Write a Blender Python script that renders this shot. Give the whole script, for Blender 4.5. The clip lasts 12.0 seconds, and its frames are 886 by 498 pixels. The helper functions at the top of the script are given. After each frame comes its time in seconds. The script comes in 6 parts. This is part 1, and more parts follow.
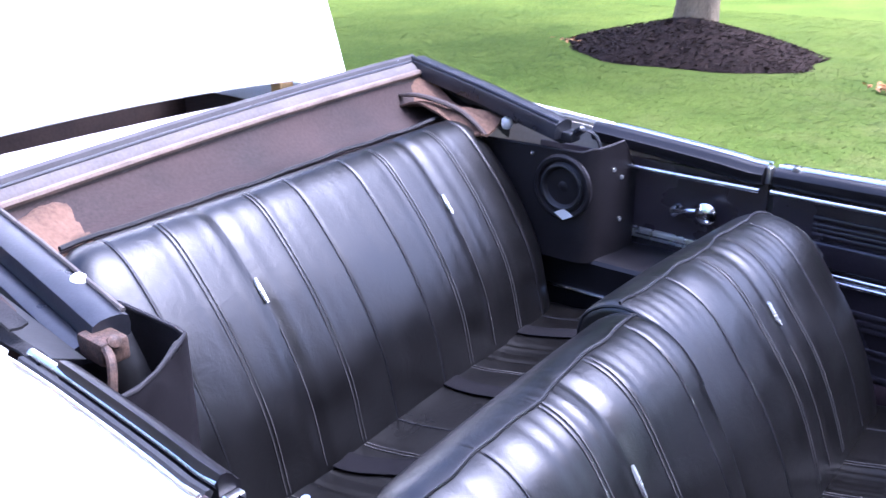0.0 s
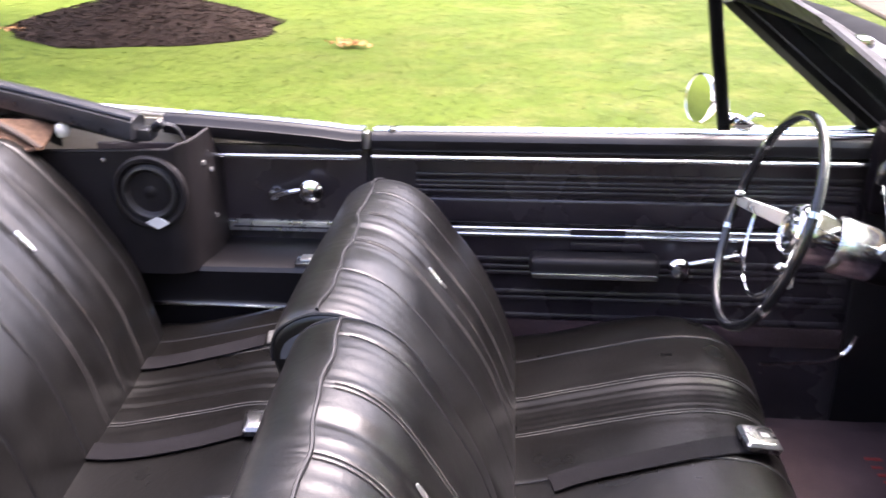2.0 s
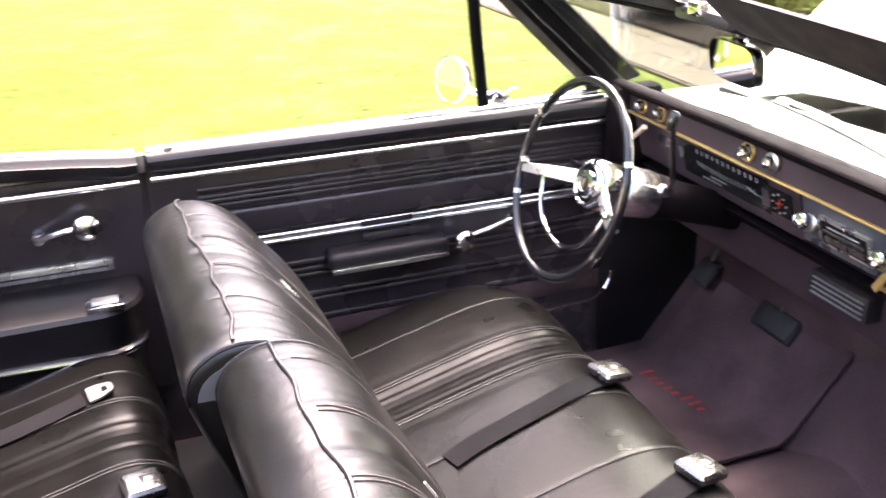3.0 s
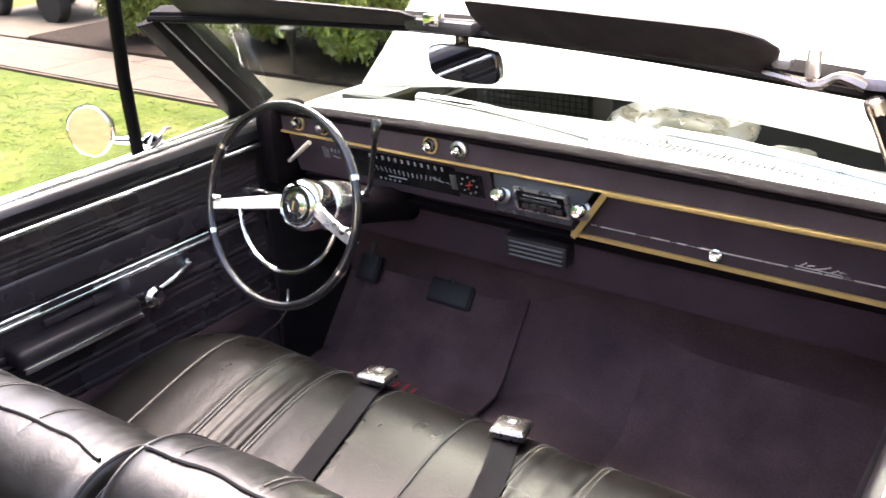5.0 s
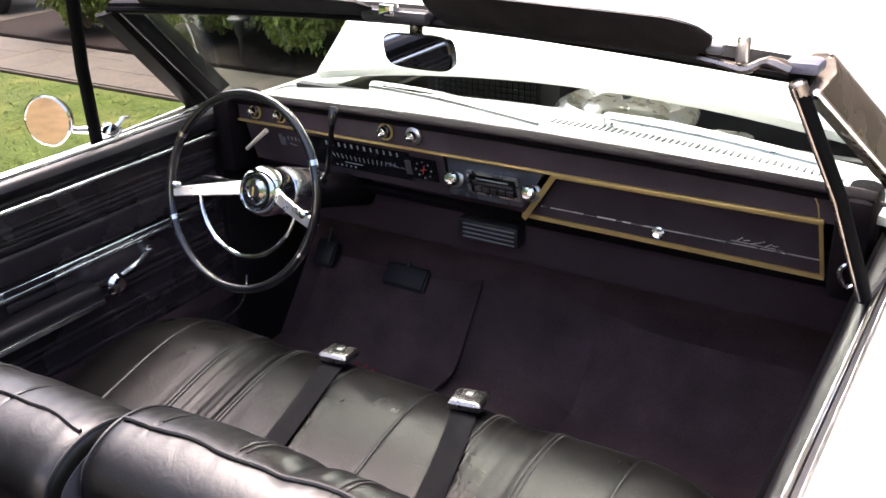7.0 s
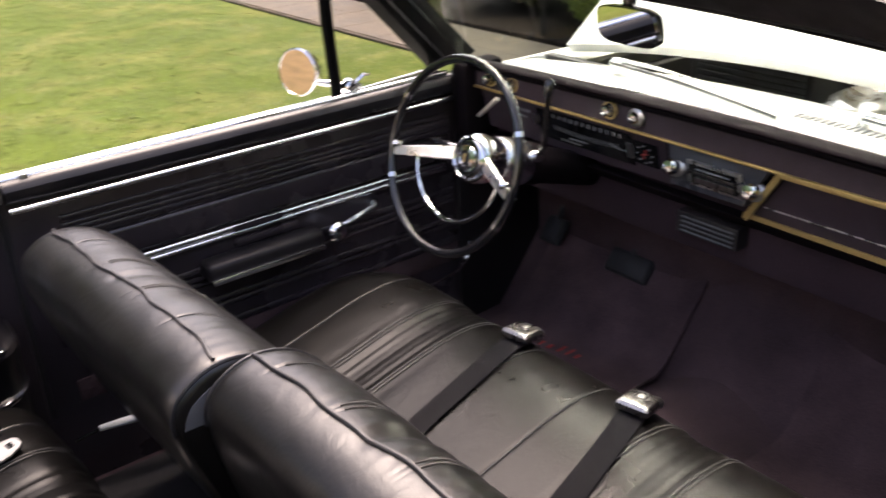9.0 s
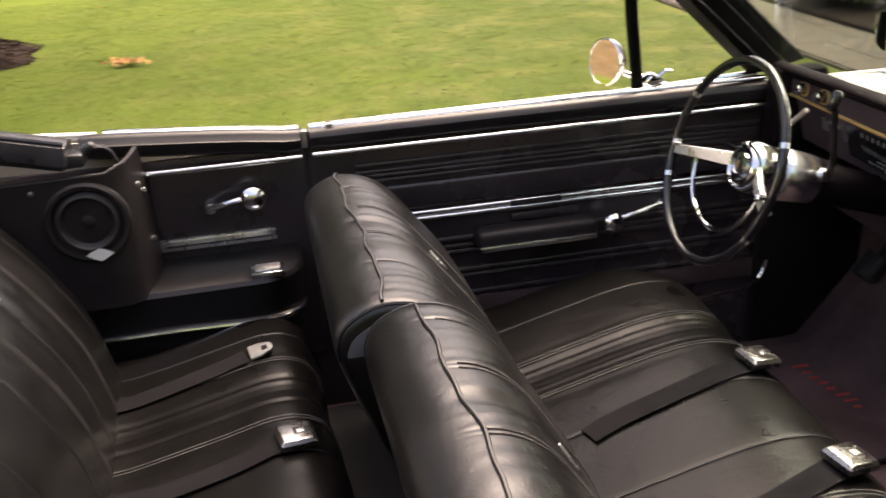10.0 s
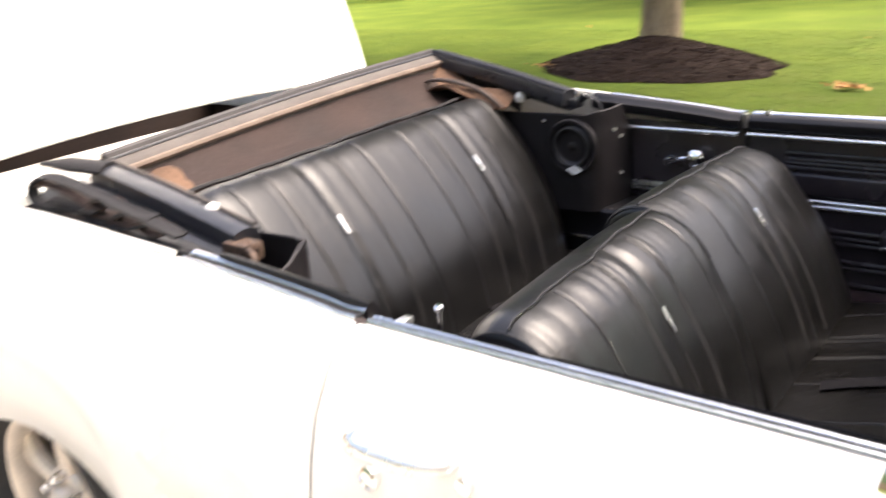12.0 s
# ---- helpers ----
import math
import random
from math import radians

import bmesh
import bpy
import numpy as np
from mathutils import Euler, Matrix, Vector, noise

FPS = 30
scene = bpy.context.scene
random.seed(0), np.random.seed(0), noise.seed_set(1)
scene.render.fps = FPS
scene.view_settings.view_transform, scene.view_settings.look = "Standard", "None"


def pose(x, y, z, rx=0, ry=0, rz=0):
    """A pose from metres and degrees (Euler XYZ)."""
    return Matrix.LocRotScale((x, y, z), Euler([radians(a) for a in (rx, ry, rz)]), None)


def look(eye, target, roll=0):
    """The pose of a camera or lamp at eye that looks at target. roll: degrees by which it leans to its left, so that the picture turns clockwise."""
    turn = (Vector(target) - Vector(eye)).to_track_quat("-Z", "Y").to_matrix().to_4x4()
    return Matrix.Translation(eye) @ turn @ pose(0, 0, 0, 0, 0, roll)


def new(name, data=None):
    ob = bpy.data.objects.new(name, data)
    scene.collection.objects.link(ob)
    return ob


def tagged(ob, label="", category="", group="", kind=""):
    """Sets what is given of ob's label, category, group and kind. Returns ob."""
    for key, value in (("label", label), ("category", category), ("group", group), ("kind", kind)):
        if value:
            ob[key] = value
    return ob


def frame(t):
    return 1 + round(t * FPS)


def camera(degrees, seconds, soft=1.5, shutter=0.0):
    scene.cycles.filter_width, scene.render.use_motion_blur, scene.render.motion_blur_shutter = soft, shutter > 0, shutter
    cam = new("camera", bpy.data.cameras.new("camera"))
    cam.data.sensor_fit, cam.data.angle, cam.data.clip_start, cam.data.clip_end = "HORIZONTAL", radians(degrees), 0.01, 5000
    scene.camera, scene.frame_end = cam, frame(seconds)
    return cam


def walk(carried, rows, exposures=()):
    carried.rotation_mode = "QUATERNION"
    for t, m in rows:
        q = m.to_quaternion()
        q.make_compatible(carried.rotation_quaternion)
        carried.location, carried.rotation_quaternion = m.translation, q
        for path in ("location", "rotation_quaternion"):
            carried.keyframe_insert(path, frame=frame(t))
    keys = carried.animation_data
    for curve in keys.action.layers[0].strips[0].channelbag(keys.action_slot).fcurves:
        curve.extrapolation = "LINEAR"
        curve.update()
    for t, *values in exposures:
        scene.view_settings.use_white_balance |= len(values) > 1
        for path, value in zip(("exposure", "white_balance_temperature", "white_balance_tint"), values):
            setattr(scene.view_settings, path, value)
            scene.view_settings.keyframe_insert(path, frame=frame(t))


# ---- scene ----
cam = camera(51.3, 12.0, shutter=0.4)
PATH = [
    (0, (0.707, -1.218, 1.519), (-0.498, 0.201, 0.788), -0.8),
    (0.5, (0.691, -1.126, 1.521), (-0.558, 0.224, 0.735), -1.3),
    (1, (0.643, -1.108, 1.51), (-0.441, 0.372, 0.712), -2.6),
    (1.5, (0.483, -1.157, 1.503), (-0.126, 0.573, 0.704), -0.7),
    (2, (0.366, -1.154, 1.493), (0.165, 0.669, 0.695), -1.0),
    (2.5, (0.19, -1.159, 1.511), (0.37, 0.659, 0.695), -1.5),
    (3, (-0.032, -1.11, 1.494), (0.586, 0.61, 0.68), -1.3),
    (3.5, (-0.129, -1.019, 1.49), (0.786, 0.556, 0.665), -2.1),
    (3.7, (-0.141, -0.991, 1.483), (0.866, 0.534, 0.669), -2.7),
    (5.3, (-0.428, -0.838, 1.529), (1.082, 0.186, 0.71), -2.0),
    (5.5, (-0.439, -0.839, 1.533), (1.078, 0.171, 0.709), -1.9),
    (6, (-0.454, -0.855, 1.531), (1.071, 0.143, 0.707), -1.7),
    (6.5, (-0.459, -0.862, 1.53), (1.072, 0.123, 0.702), -1.7),
    (6.7, (-0.457, -0.869, 1.531), (1.073, 0.116, 0.7), -1.8),
    (8.3, (-0.438, -0.907, 1.525), (1.021, 0.166, 0.676), -1.9),
    (8.5, (-0.396, -0.928, 1.522), (0.983, 0.24, 0.666), -2.2),
    (9, (-0.29, -0.99, 1.503), (0.791, 0.46, 0.65), -2.7),
    (9.5, (-0.187, -1.084, 1.452), (0.521, 0.604, 0.645), -2.6),
    (10, (-0.033, -1.156, 1.476), (0.264, 0.647, 0.664), -3.6),
    (10.5, (0.222, -1.254, 1.492), (0.108, 0.574, 0.69), -5.0),
    (11, (0.373, -1.4, 1.491), (0.015, 0.423, 0.75), -3.9),
    (11.5, (0.549, -1.552, 1.482), (-0.183, 0.193, 0.836), -3.0),
    (12, (0.855, -1.638, 1.435), (-0.333, -0.163, 0.793), -4.3),
]
# seconds, stops, kelvin, tint
EXPOSURES = [
    (0.0, 2.52, 4800, 28),
    (0.5, 2.82, 6200, 21),
    (1.0, 2.76, 6450, 21),
    (1.5, 2.78, 6450, 25),
    (2.0, 2.93, 6250, 24),
    (2.5, 3.48, 6350, 24),
    (3.5, 3.58, 7200, 23),
    (5.5, 2.88, 6500, 19),
    (6.5, 2.36, 6400, 19),
    (8.5, 2.14, 6650, 21),
    (9.5, 1.96, 7250, 20),
    (10.5, 1.88, 7700, 18),
    (11.0, 1.80, 7300, 18),
    (11.5, 1.95, 7150, 16),
    (12.0, 2.00, 6700, 13),
]
walk(cam, [(t, look(eye, target, roll)) for t, eye, target, roll in PATH], EXPOSURES)

# ---- world, sun ----
world = bpy.data.worlds.new("sky")
scene.world = world
world.use_nodes = True
wn = world.node_tree
sky = wn.nodes.new("ShaderNodeTexSky")
sky.sky_type = "NISHITA"
sky.sun_disc = False
SUN_EL, SUN_AZ = 65.0, 44.0
sky.sun_elevation, sky.sun_rotation = radians(SUN_EL), radians(SUN_AZ)
sky.air_density, sky.dust_density, sky.ozone_density = 1.0, 8.0, 1.0
bg = wn.nodes["Background"]
bg.inputs["Strength"].default_value = 0.15
wn.links.new(sky.outputs[0], bg.inputs[0])
sun_data = bpy.data.lights.new("sun", "SUN")
sun_data.energy, sun_data.angle, sun_data.color = 1.0, radians(46), (1.0, 0.97, 0.92)
sun = new("sun", sun_data)
az, el = radians(SUN_AZ), radians(SUN_EL)
to_sun = Vector((math.sin(az) * math.cos(el), math.cos(az) * math.cos(el), math.sin(el)))
sun.matrix_world = look(to_sun * 50, (0, 0, 0))


# ---- materials ----
def mat(name, col, rough=0.5, metal=0.0, vary=0.12, scale=8.0, fine=60.0, bump=0.1, dist=0.002, coat=0.0,
        spec=0.5, col2=None, rvary=0.1, rand=0.0, stretch=(1, 1, 1), dry=None, crease=0.0):
    """A surface with two scales of colour and gloss variation and fine relief, in object metres."""
    m = bpy.data.materials.new(name)
    m.use_nodes = True
    nt = m.node_tree
    p = nt.nodes["Principled BSDF"]
    p.inputs["Metallic"].default_value = metal
    p.inputs["Coat Weight"].default_value = coat
    p.inputs["Coat Roughness"].default_value = 0.06
    p.inputs["Specular IOR Level"].default_value = spec
    geo = nt.nodes.new("ShaderNodeNewGeometry")
    mp = nt.nodes.new("ShaderNodeMapping")
    mp.inputs["Scale"].default_value = stretch
    nt.links.new(geo.outputs["Position"], mp.inputs["Vector"])
    big, small = nt.nodes.new("ShaderNodeTexNoise"), nt.nodes.new("ShaderNodeTexNoise")
    for n, s, d in ((big, scale, 4.0), (small, fine, 3.0)):
        n.inputs["Scale"].default_value, n.inputs["Detail"].default_value = s, d
        nt.links.new(mp.outputs[0], n.inputs["Vector"])
    mixn = nt.nodes.new("ShaderNodeMath")
    mixn.operation = "MULTIPLY_ADD"
    nt.links.new(big.outputs["Fac"], mixn.inputs[0])
    mixn.inputs[1].default_value = 0.65
    half = nt.nodes.new("ShaderNodeMath")
    half.operation = "MULTIPLY"
    nt.links.new(small.outputs["Fac"], half.inputs[0])
    half.inputs[1].default_value = 0.35
    nt.links.new(half.outputs[0], mixn.inputs[2])
    ramp = nt.nodes.new("ShaderNodeValToRGB")
    a = [max(0, c * (1 - vary)) for c in col]
    b = [min(1, c * (1 + vary)) for c in (col2 or col)]
    ramp.color_ramp.elements[0].position, ramp.color_ramp.elements[0].color = 0.33, (*a, 1)
    ramp.color_ramp.elements[1].position, ramp.color_ramp.elements[1].color = 0.67, (*b, 1)
    nt.links.new(mixn.outputs[0], ramp.inputs[0])
    out = ramp.outputs[0]
    if dry:
        # yellowed patches on the side towards the path
        pn = nt.nodes.new("ShaderNodeTexNoise")
        pn.inputs["Scale"].default_value, pn.inputs["Detail"].default_value = 1.9, 7.0
        pn.inputs["Roughness"].default_value = 0.68
        nt.links.new(geo.outputs["Position"], pn.inputs["Vector"])
        pr = nt.nodes.new("ShaderNodeMapRange")
        pr.inputs["From Min"].default_value, pr.inputs["From Max"].default_value = 0.47, 0.66
        pr.inputs["To Max"].default_value = 0.66
        nt.links.new(pn.outputs["Fac"], pr.inputs["Value"])
        sx = nt.nodes.new("ShaderNodeSeparateXYZ")
        nt.links.new(geo.outputs["Position"], sx.inputs[0])
        xr = nt.nodes.new("ShaderNodeMapRange")
        xr.inputs["From Min"].default_value, xr.inputs["From Max"].default_value = -4.0, 0.5
        xr.inputs["To Min"].default_value = 0.0
        nt.links.new(sx.outputs["X"], xr.inputs["Value"])
        pf = nt.nodes.new("ShaderNodeMath")
        pf.operation = "MULTIPLY"
        nt.links.new(pr.outputs[0], pf.inputs[0])
        nt.links.new(xr.outputs[0], pf.inputs[1])
        # colour goes darker and duller as x grows, towards the walkway
        dr = nt.nodes.new("ShaderNodeMapRange")
        dr.inputs["From Min"].default_value, dr.inputs["From Max"].default_value = -4.0, 2.0
        dr.inputs["To Max"].default_value = 0.95
        nt.links.new(sx.outputs["X"], dr.inputs["Value"])
        dm = nt.nodes.new("ShaderNodeMix")
        dm.data_type = "RGBA"
        nt.links.new(dr.outputs[0], dm.inputs["Factor"])
        nt.links.new(out, dm.inputs[6])
        dm.inputs[7].default_value = (dry[0] * 0.39, dry[1] * 0.57, dry[2] * 0.28, 1)
        out = dm.outputs[2]
        mx = nt.nodes.new("ShaderNodeMix")
        mx.data_type = "RGBA"
        nt.links.new(pf.outputs[0], mx.inputs["Factor"])
        nt.links.new(out, mx.inputs[6])
        mx.inputs[7].default_value = (*dry, 1)
        out = mx.outputs[2]
    if rand:
        info = nt.nodes.new("ShaderNodeNewGeometry")
        hsv = nt.nodes.new("ShaderNodeHueSaturation")
        mr = nt.nodes.new("ShaderNodeMapRange")
        mr.inputs["To Min"].default_value, mr.inputs["To Max"].default_value = 1 - rand, 1 + rand
        nt.links.new(info.outputs["Random Per Island"], mr.inputs["Value"])
        nt.links.new(mr.outputs[0], hsv.inputs["Value"])
        nt.links.new(out, hsv.inputs["Color"])
        out = hsv.outputs[0]
    nt.links.new(out, p.inputs["Base Color"])
    rr = nt.nodes.new("ShaderNodeMapRange")
    rr.inputs["From Min"].default_value, rr.inputs["From Max"].default_value = 0.3, 0.7
    rr.inputs["To Min"].default_value, rr.inputs["To Max"].default_value = max(0.02, rough - rvary), min(1, rough + rvary)
    nt.links.new(big.outputs["Fac"], rr.inputs["Value"])
    nt.links.new(rr.outputs[0], p.inputs["Roughness"])
    if bump:
        bn = nt.nodes.new("ShaderNodeBump")
        bn.inputs["Strength"].default_value, bn.inputs["Distance"].default_value = bump, dist
        nt.links.new(small.outputs["Fac"], bn.inputs["Height"])
        nt.links.new(bn.outputs[0], p.inputs["Normal"])
        if crease:
            # soft creases and dents of a worn cover
            cn = nt.nodes.new("ShaderNodeTexNoise")
            cn.inputs["Scale"].default_value, cn.inputs["Detail"].default_value = 26.0, 5.0
            cn.inputs["Roughness"].default_value, cn.inputs["Distortion"].default_value = 0.6, 0.8
            nt.links.new(mp.outputs[0], cn.inputs["Vector"])
            cb = nt.nodes.new("ShaderNodeBump")
            cb.inputs["Strength"].default_value, cb.inputs["Distance"].default_value = crease, 0.006
            nt.links.new(cn.outputs["Fac"], cb.inputs["Height"])
            nt.links.new(cb.outputs[0], bn.inputs["Normal"])
    return m


VINYL = mat("black_vinyl", (0.0032, 0.0030, 0.0030), 0.335, vary=0.45, scale=14, fine=170, bump=0.17, dist=0.0010, spec=0.50, rvary=0.055, crease=0.15)
# low-specular copy of the vinyl, which darkens the cushions' sky reflection
VINYL_CUSHION = mat("cushion_black_vinyl", (0.0034, 0.0031, 0.0029), 0.31, vary=0.4, scale=10, fine=170, bump=0.15, dist=0.0010, spec=0.15, rvary=0.05, crease=0.15)
VINYL_SIDE = mat("black_vinyl_panel", (0.0250, 0.0205, 0.0245), 0.27, vary=0.3, scale=6, fine=300, bump=0.02, dist=0.0006, spec=0.5, rvary=0.04)
ROLL = mat("black_padded_roll", (0.0072, 0.0066, 0.0078), 0.36, vary=0.3, scale=8, fine=260, bump=0.04, dist=0.0006, spec=0.34, rvary=0.05)
PIPING = mat("dark_piping", (0.008, 0.008, 0.010), 0.5, vary=0.2, bump=0)
THREAD = mat("grey_thread", (0.055, 0.052, 0.05), 0.7, vary=0.3, fine=400, bump=0.2)
STRAP = mat("grey_vinyl_strip", (0.10, 0.103, 0.112), 0.5, vary=0.2)
CARPET = mat("dark_carpet", (0.066, 0.043, 0.047), 0.95, vary=0.5, scale=5, fine=350, bump=0.8, dist=0.004, spec=0.1)
MAT_CARPET = mat("floor_mat_carpet", (0.076, 0.049, 0.053), 0.95, vary=0.45, scale=7, fine=300, bump=0.8, dist=0.004, spec=0.1)
RED_THREAD = mat("red_embroidery", (0.35, 0.03, 0.025), 0.8, vary=0.25, fine=300)
CHROME = mat("chrome", (0.78, 0.79, 0.80), 0.09, 1.0, vary=0.06, scale=30, fine=200, bump=0.03, rvary=0.04)
BUCKLE = mat("dull_chrome", (0.24, 0.235, 0.23), 0.27, 1.0, vary=0.1, scale=40, fine=300, bump=0.05, rvary=0.03)
UNDERSIDE = mat("black_underdash", (0.034, 0.022, 0.028), 0.9, vary=0.3, scale=10, fine=200, bump=0.3, dist=0.002, spec=0.15)
BRUSHED = mat("brushed_steel", (0.55, 0.55, 0.55), 0.32, 1.0, vary=0.15, scale=20, fine=300, bump=0.1, rvary=0.08)
GOLD = mat("gold_trim", (0.52, 0.37, 0.14), 0.38, 0.55, vary=0.15, scale=20, fine=200, bump=0.05)
PAINT = mat("white_paint", (0.80, 0.80, 0.76), 0.28, vary=0.03, scale=2, fine=30, bump=0.02, coat=0.7, spec=0.5)
BODY_DARK = mat("dark_body_cavity", (0.03, 0.018, 0.013), 0.7, vary=0.5, scale=10, fine=90, bump=0.3, dist=0.003)
DASH = mat("black_dash", (0.0080, 0.0062, 0.0076), 0.6, spec=0.03, vary=0.3, scale=12, fine=300, bump=0.15, dist=0.0008)
DASH_FACE = mat("textured_dash_face", (0.040, 0.029, 0.037), 0.5, spec=0.32, vary=0.3, scale=14, fine=320, bump=0.2, dist=0.001)
BEZEL = mat("blue_grey_bezel", (0.085, 0.095, 0.115), 0.32, 0.35, vary=0.15, scale=20, fine=200, bump=0.05)
BUCKLE_FACE = mat("dark_buckle_face", (0.018, 0.017, 0.018), 0.4, 0.0, vary=0.15, scale=40, fine=300, bump=0.05)
TICK = mat("gauge_marks", (0.24, 0.255, 0.27), 0.5, vary=0.1, bump=0)
RED = mat("red_needle", (0.5, 0.03, 0.02), 0.5, vary=0.1, bump=0)
LINER = mat("brown_well_liner", (0.036, 0.025, 0.022), 0.75, vary=0.4, scale=6, fine=130, bump=0.35, dist=0.002, spec=0.15)
FLAP = mat("tan_brown_fabric", (0.120, 0.074, 0.050), 0.85, vary=0.45, scale=14, fine=120, bump=0.5, dist=0.004, spec=0.1)
LINING = mat("brown_roof_lining", (0.054, 0.039, 0.035), 0.8, vary=0.45, scale=18, fine=140, bump=0.4, dist=0.003, spec=0.15)
PIPE_TAN = mat("tan_piping", (0.160, 0.122, 0.098), 0.7, vary=0.3, scale=20, fine=200, bump=0.2, spec=0.2)
PAD = mat("taupe_roof_pad", (0.108, 0.096, 0.088), 0.7, vary=0.25, scale=9, fine=160, bump=0.3, dist=0.002, spec=0.12)
BOW_EDGE = mat("dark_taupe_edge", (0.050, 0.046, 0.045), 0.55, vary=0.3, scale=14, fine=160, bump=0.2, dist=0.001, spec=0.3)
RAIL = mat("worn_black_roof_rail", (0.020, 0.021, 0.026), 0.36, vary=0.4, scale=16, fine=180, bump=0.2, dist=0.001)
CANVAS = mat("black_canvas", (0.022, 0.021, 0.022), 0.75, vary=0.35, scale=20, fine=240, bump=0.5, dist=0.002, spec=0.25)
RUST = mat("rusty_bracket", (0.022, 0.015, 0.011), 0.65, 0.3, vary=0.5, scale=60, fine=220, bump=0.6, dist=0.002, col2=(0.085, 0.052, 0.036))
WHITE_PLASTIC = mat("white_plastic", (0.72, 0.72, 0.70), 0.4, vary=0.05, bump=0)
WOOD = mat("pine_block", (0.42, 0.27, 0.10), 0.65, vary=0.25, scale=12, fine=90, bump=0.3, stretch=(1, 8, 1))
RUBBER = mat("black_rubber", (0.013, 0.013, 0.014), 0.6, vary=0.25, scale=12, fine=120, bump=0.15)
WEBBING = mat("black_webbing", (0.0060, 0.0055, 0.0065), 0.8, vary=0.3, scale=30, fine=500, bump=0.5, dist=0.001, spec=0.08)
SPEAKER = mat("black_plastic", (0.0145, 0.0128, 0.0140), 0.46, spec=0.26, vary=0.25, scale=20, fine=260, bump=0.2, dist=0.0008)
BLACK_GLOSS = mat("black_gloss", (0.010, 0.010, 0.011), 0.15, vary=0.2, bump=0.0, coat=0.4)
SATIN = mat("satin_chrome", (0.82, 0.82, 0.80), 0.30, 0.9, vary=0.06, scale=30, fine=200, bump=0.02)
TRIM = mat("bright_rail_trim", (0.74, 0.75, 0.77), 0.20, 1.0, vary=0.08, scale=25, fine=200, bump=0.02, rvary=0.05)
ALLOY = mat("weathered_alloy", (0.66, 0.60, 0.52), 0.42, 0.45, vary=0.18, scale=14, fine=150, bump=0.1)
TYRE = mat("tyre_rubber", (0.02, 0.02, 0.02), 0.8, vary=0.3, fine=100, bump=0.3)
ENGINE = mat("dark_engine_bay", (0.035, 0.035, 0.037), 0.6, vary=0.5, scale=9, fine=80, bump=0.3, dist=0.004)
GRASS = mat("lawn_green", (0.084, 0.142, 0.014), 0.9, vary=0.24, scale=1.1, fine=24, bump=0.1, dist=0.01, col2=(0.130, 0.166, 0.028), spec=0.1, dry=(0.138, 0.142, 0.042))
BLADE = mat("grass_blade", (0.090, 0.152, 0.015), 0.7, vary=0.20, scale=1.4, fine=26, bump=0, col2=(0.142, 0.180, 0.030), spec=0.15, rand=0.25, dry=(0.160, 0.166, 0.048))
MULCH = mat("dark_mulch", (0.034, 0.023, 0.018), 0.95, vary=0.45, scale=6, fine=90, bump=0.8, dist=0.015, spec=0.1, rand=0.0)
BED = mat("dark_bed_soil", (0.017, 0.0125, 0.010), 0.95, vary=0.5, scale=7, fine=90, bump=0.8, dist=0.012, spec=0.1)
CHIP = mat("mulch_chip", (0.042, 0.029, 0.022), 0.9, vary=0.4, scale=10, fine=90, bump=0.4, spec=0.15, rand=0.62)
BARK = mat("grey_bark", (0.29, 0.23, 0.155), 0.9, vary=0.45, scale=5, fine=45, bump=1.0, dist=0.02, spec=0.15, stretch=(2, 2, 0.5))
LEAF = mat("shrub_leaf", (0.095, 0.150, 0.026), 0.55, vary=0.35, scale=5, fine=30, bump=0, col2=(0.24, 0.28, 0.06), rand=0.5)
LEAF_DARK = mat("tree_leaf", (0.045, 0.085, 0.02), 0.55, vary=0.4, scale=3, fine=30, bump=0, rand=0.35)
DRY = mat("dry_leaf", (0.45, 0.23, 0.08), 0.8, vary=0.4, scale=20, fine=80, bump=0.2, rand=0.4)
STONE = mat("walk_stone", (0.074, 0.063, 0.047), 0.85, vary=0.38, scale=4, fine=50, bump=0.5, dist=0.006, spec=0.3)
ASPHALT = mat("bounce_toned_driveway", (0.45, 0.42, 0.37), 0.9, vary=0.2, scale=2, fine=90, bump=0.4, dist=0.005)
BLUE = mat("blue_paint", (0.03, 0.14, 0.38), 0.35, vary=0.1, coat=0.5)
VISOR = mat("black_visor_vinyl", (0.010, 0.009, 0.010), 0.55, vary=0.2, scale=20, fine=400, bump=0.06, dist=0.0006, spec=0.3)
PILLAR_BLACK = mat("black_pillar_paint", (0.005, 0.005, 0.0055), 0.55, vary=0.3, scale=15, fine=200, bump=0.03, dist=0.0006, spec=0.03, rvary=0.05)
CREAM = mat("cream_inner_paint", (0.34, 0.31, 0.25), 0.5, vary=0.15, scale=8, fine=80, bump=0.1)
PLATE = mat("blue_grey_plate", (0.11, 0.115, 0.155), 0.4, 0.2, vary=0.2, scale=30, fine=200, bump=0.1)
# chrome whose brown reflection is put into its base colour
PILLAR = mat("chrome_brown_reflection", (0.30, 0.26, 0.22), 0.25, 0.9, vary=0.15, scale=20, fine=200, bump=0.05)
BRICK = mat("brown_brick", (0.30, 0.20, 0.115), 0.85, vary=0.35, scale=3, fine=14, bump=0.3, dist=0.01, stretch=(1, 1, 4))
SIDING = mat("tan_house_wall", (0.36, 0.28, 0.20), 0.8, vary=0.12, scale=1.5, fine=40, bump=0.2, stretch=(1, 1, 6))
BROWN_SIDING = mat("brown_side_wall", (0.135, 0.092, 0.062), 0.8, vary=0.2, scale=1.5, fine=40, bump=0.2, stretch=(1, 1, 6))
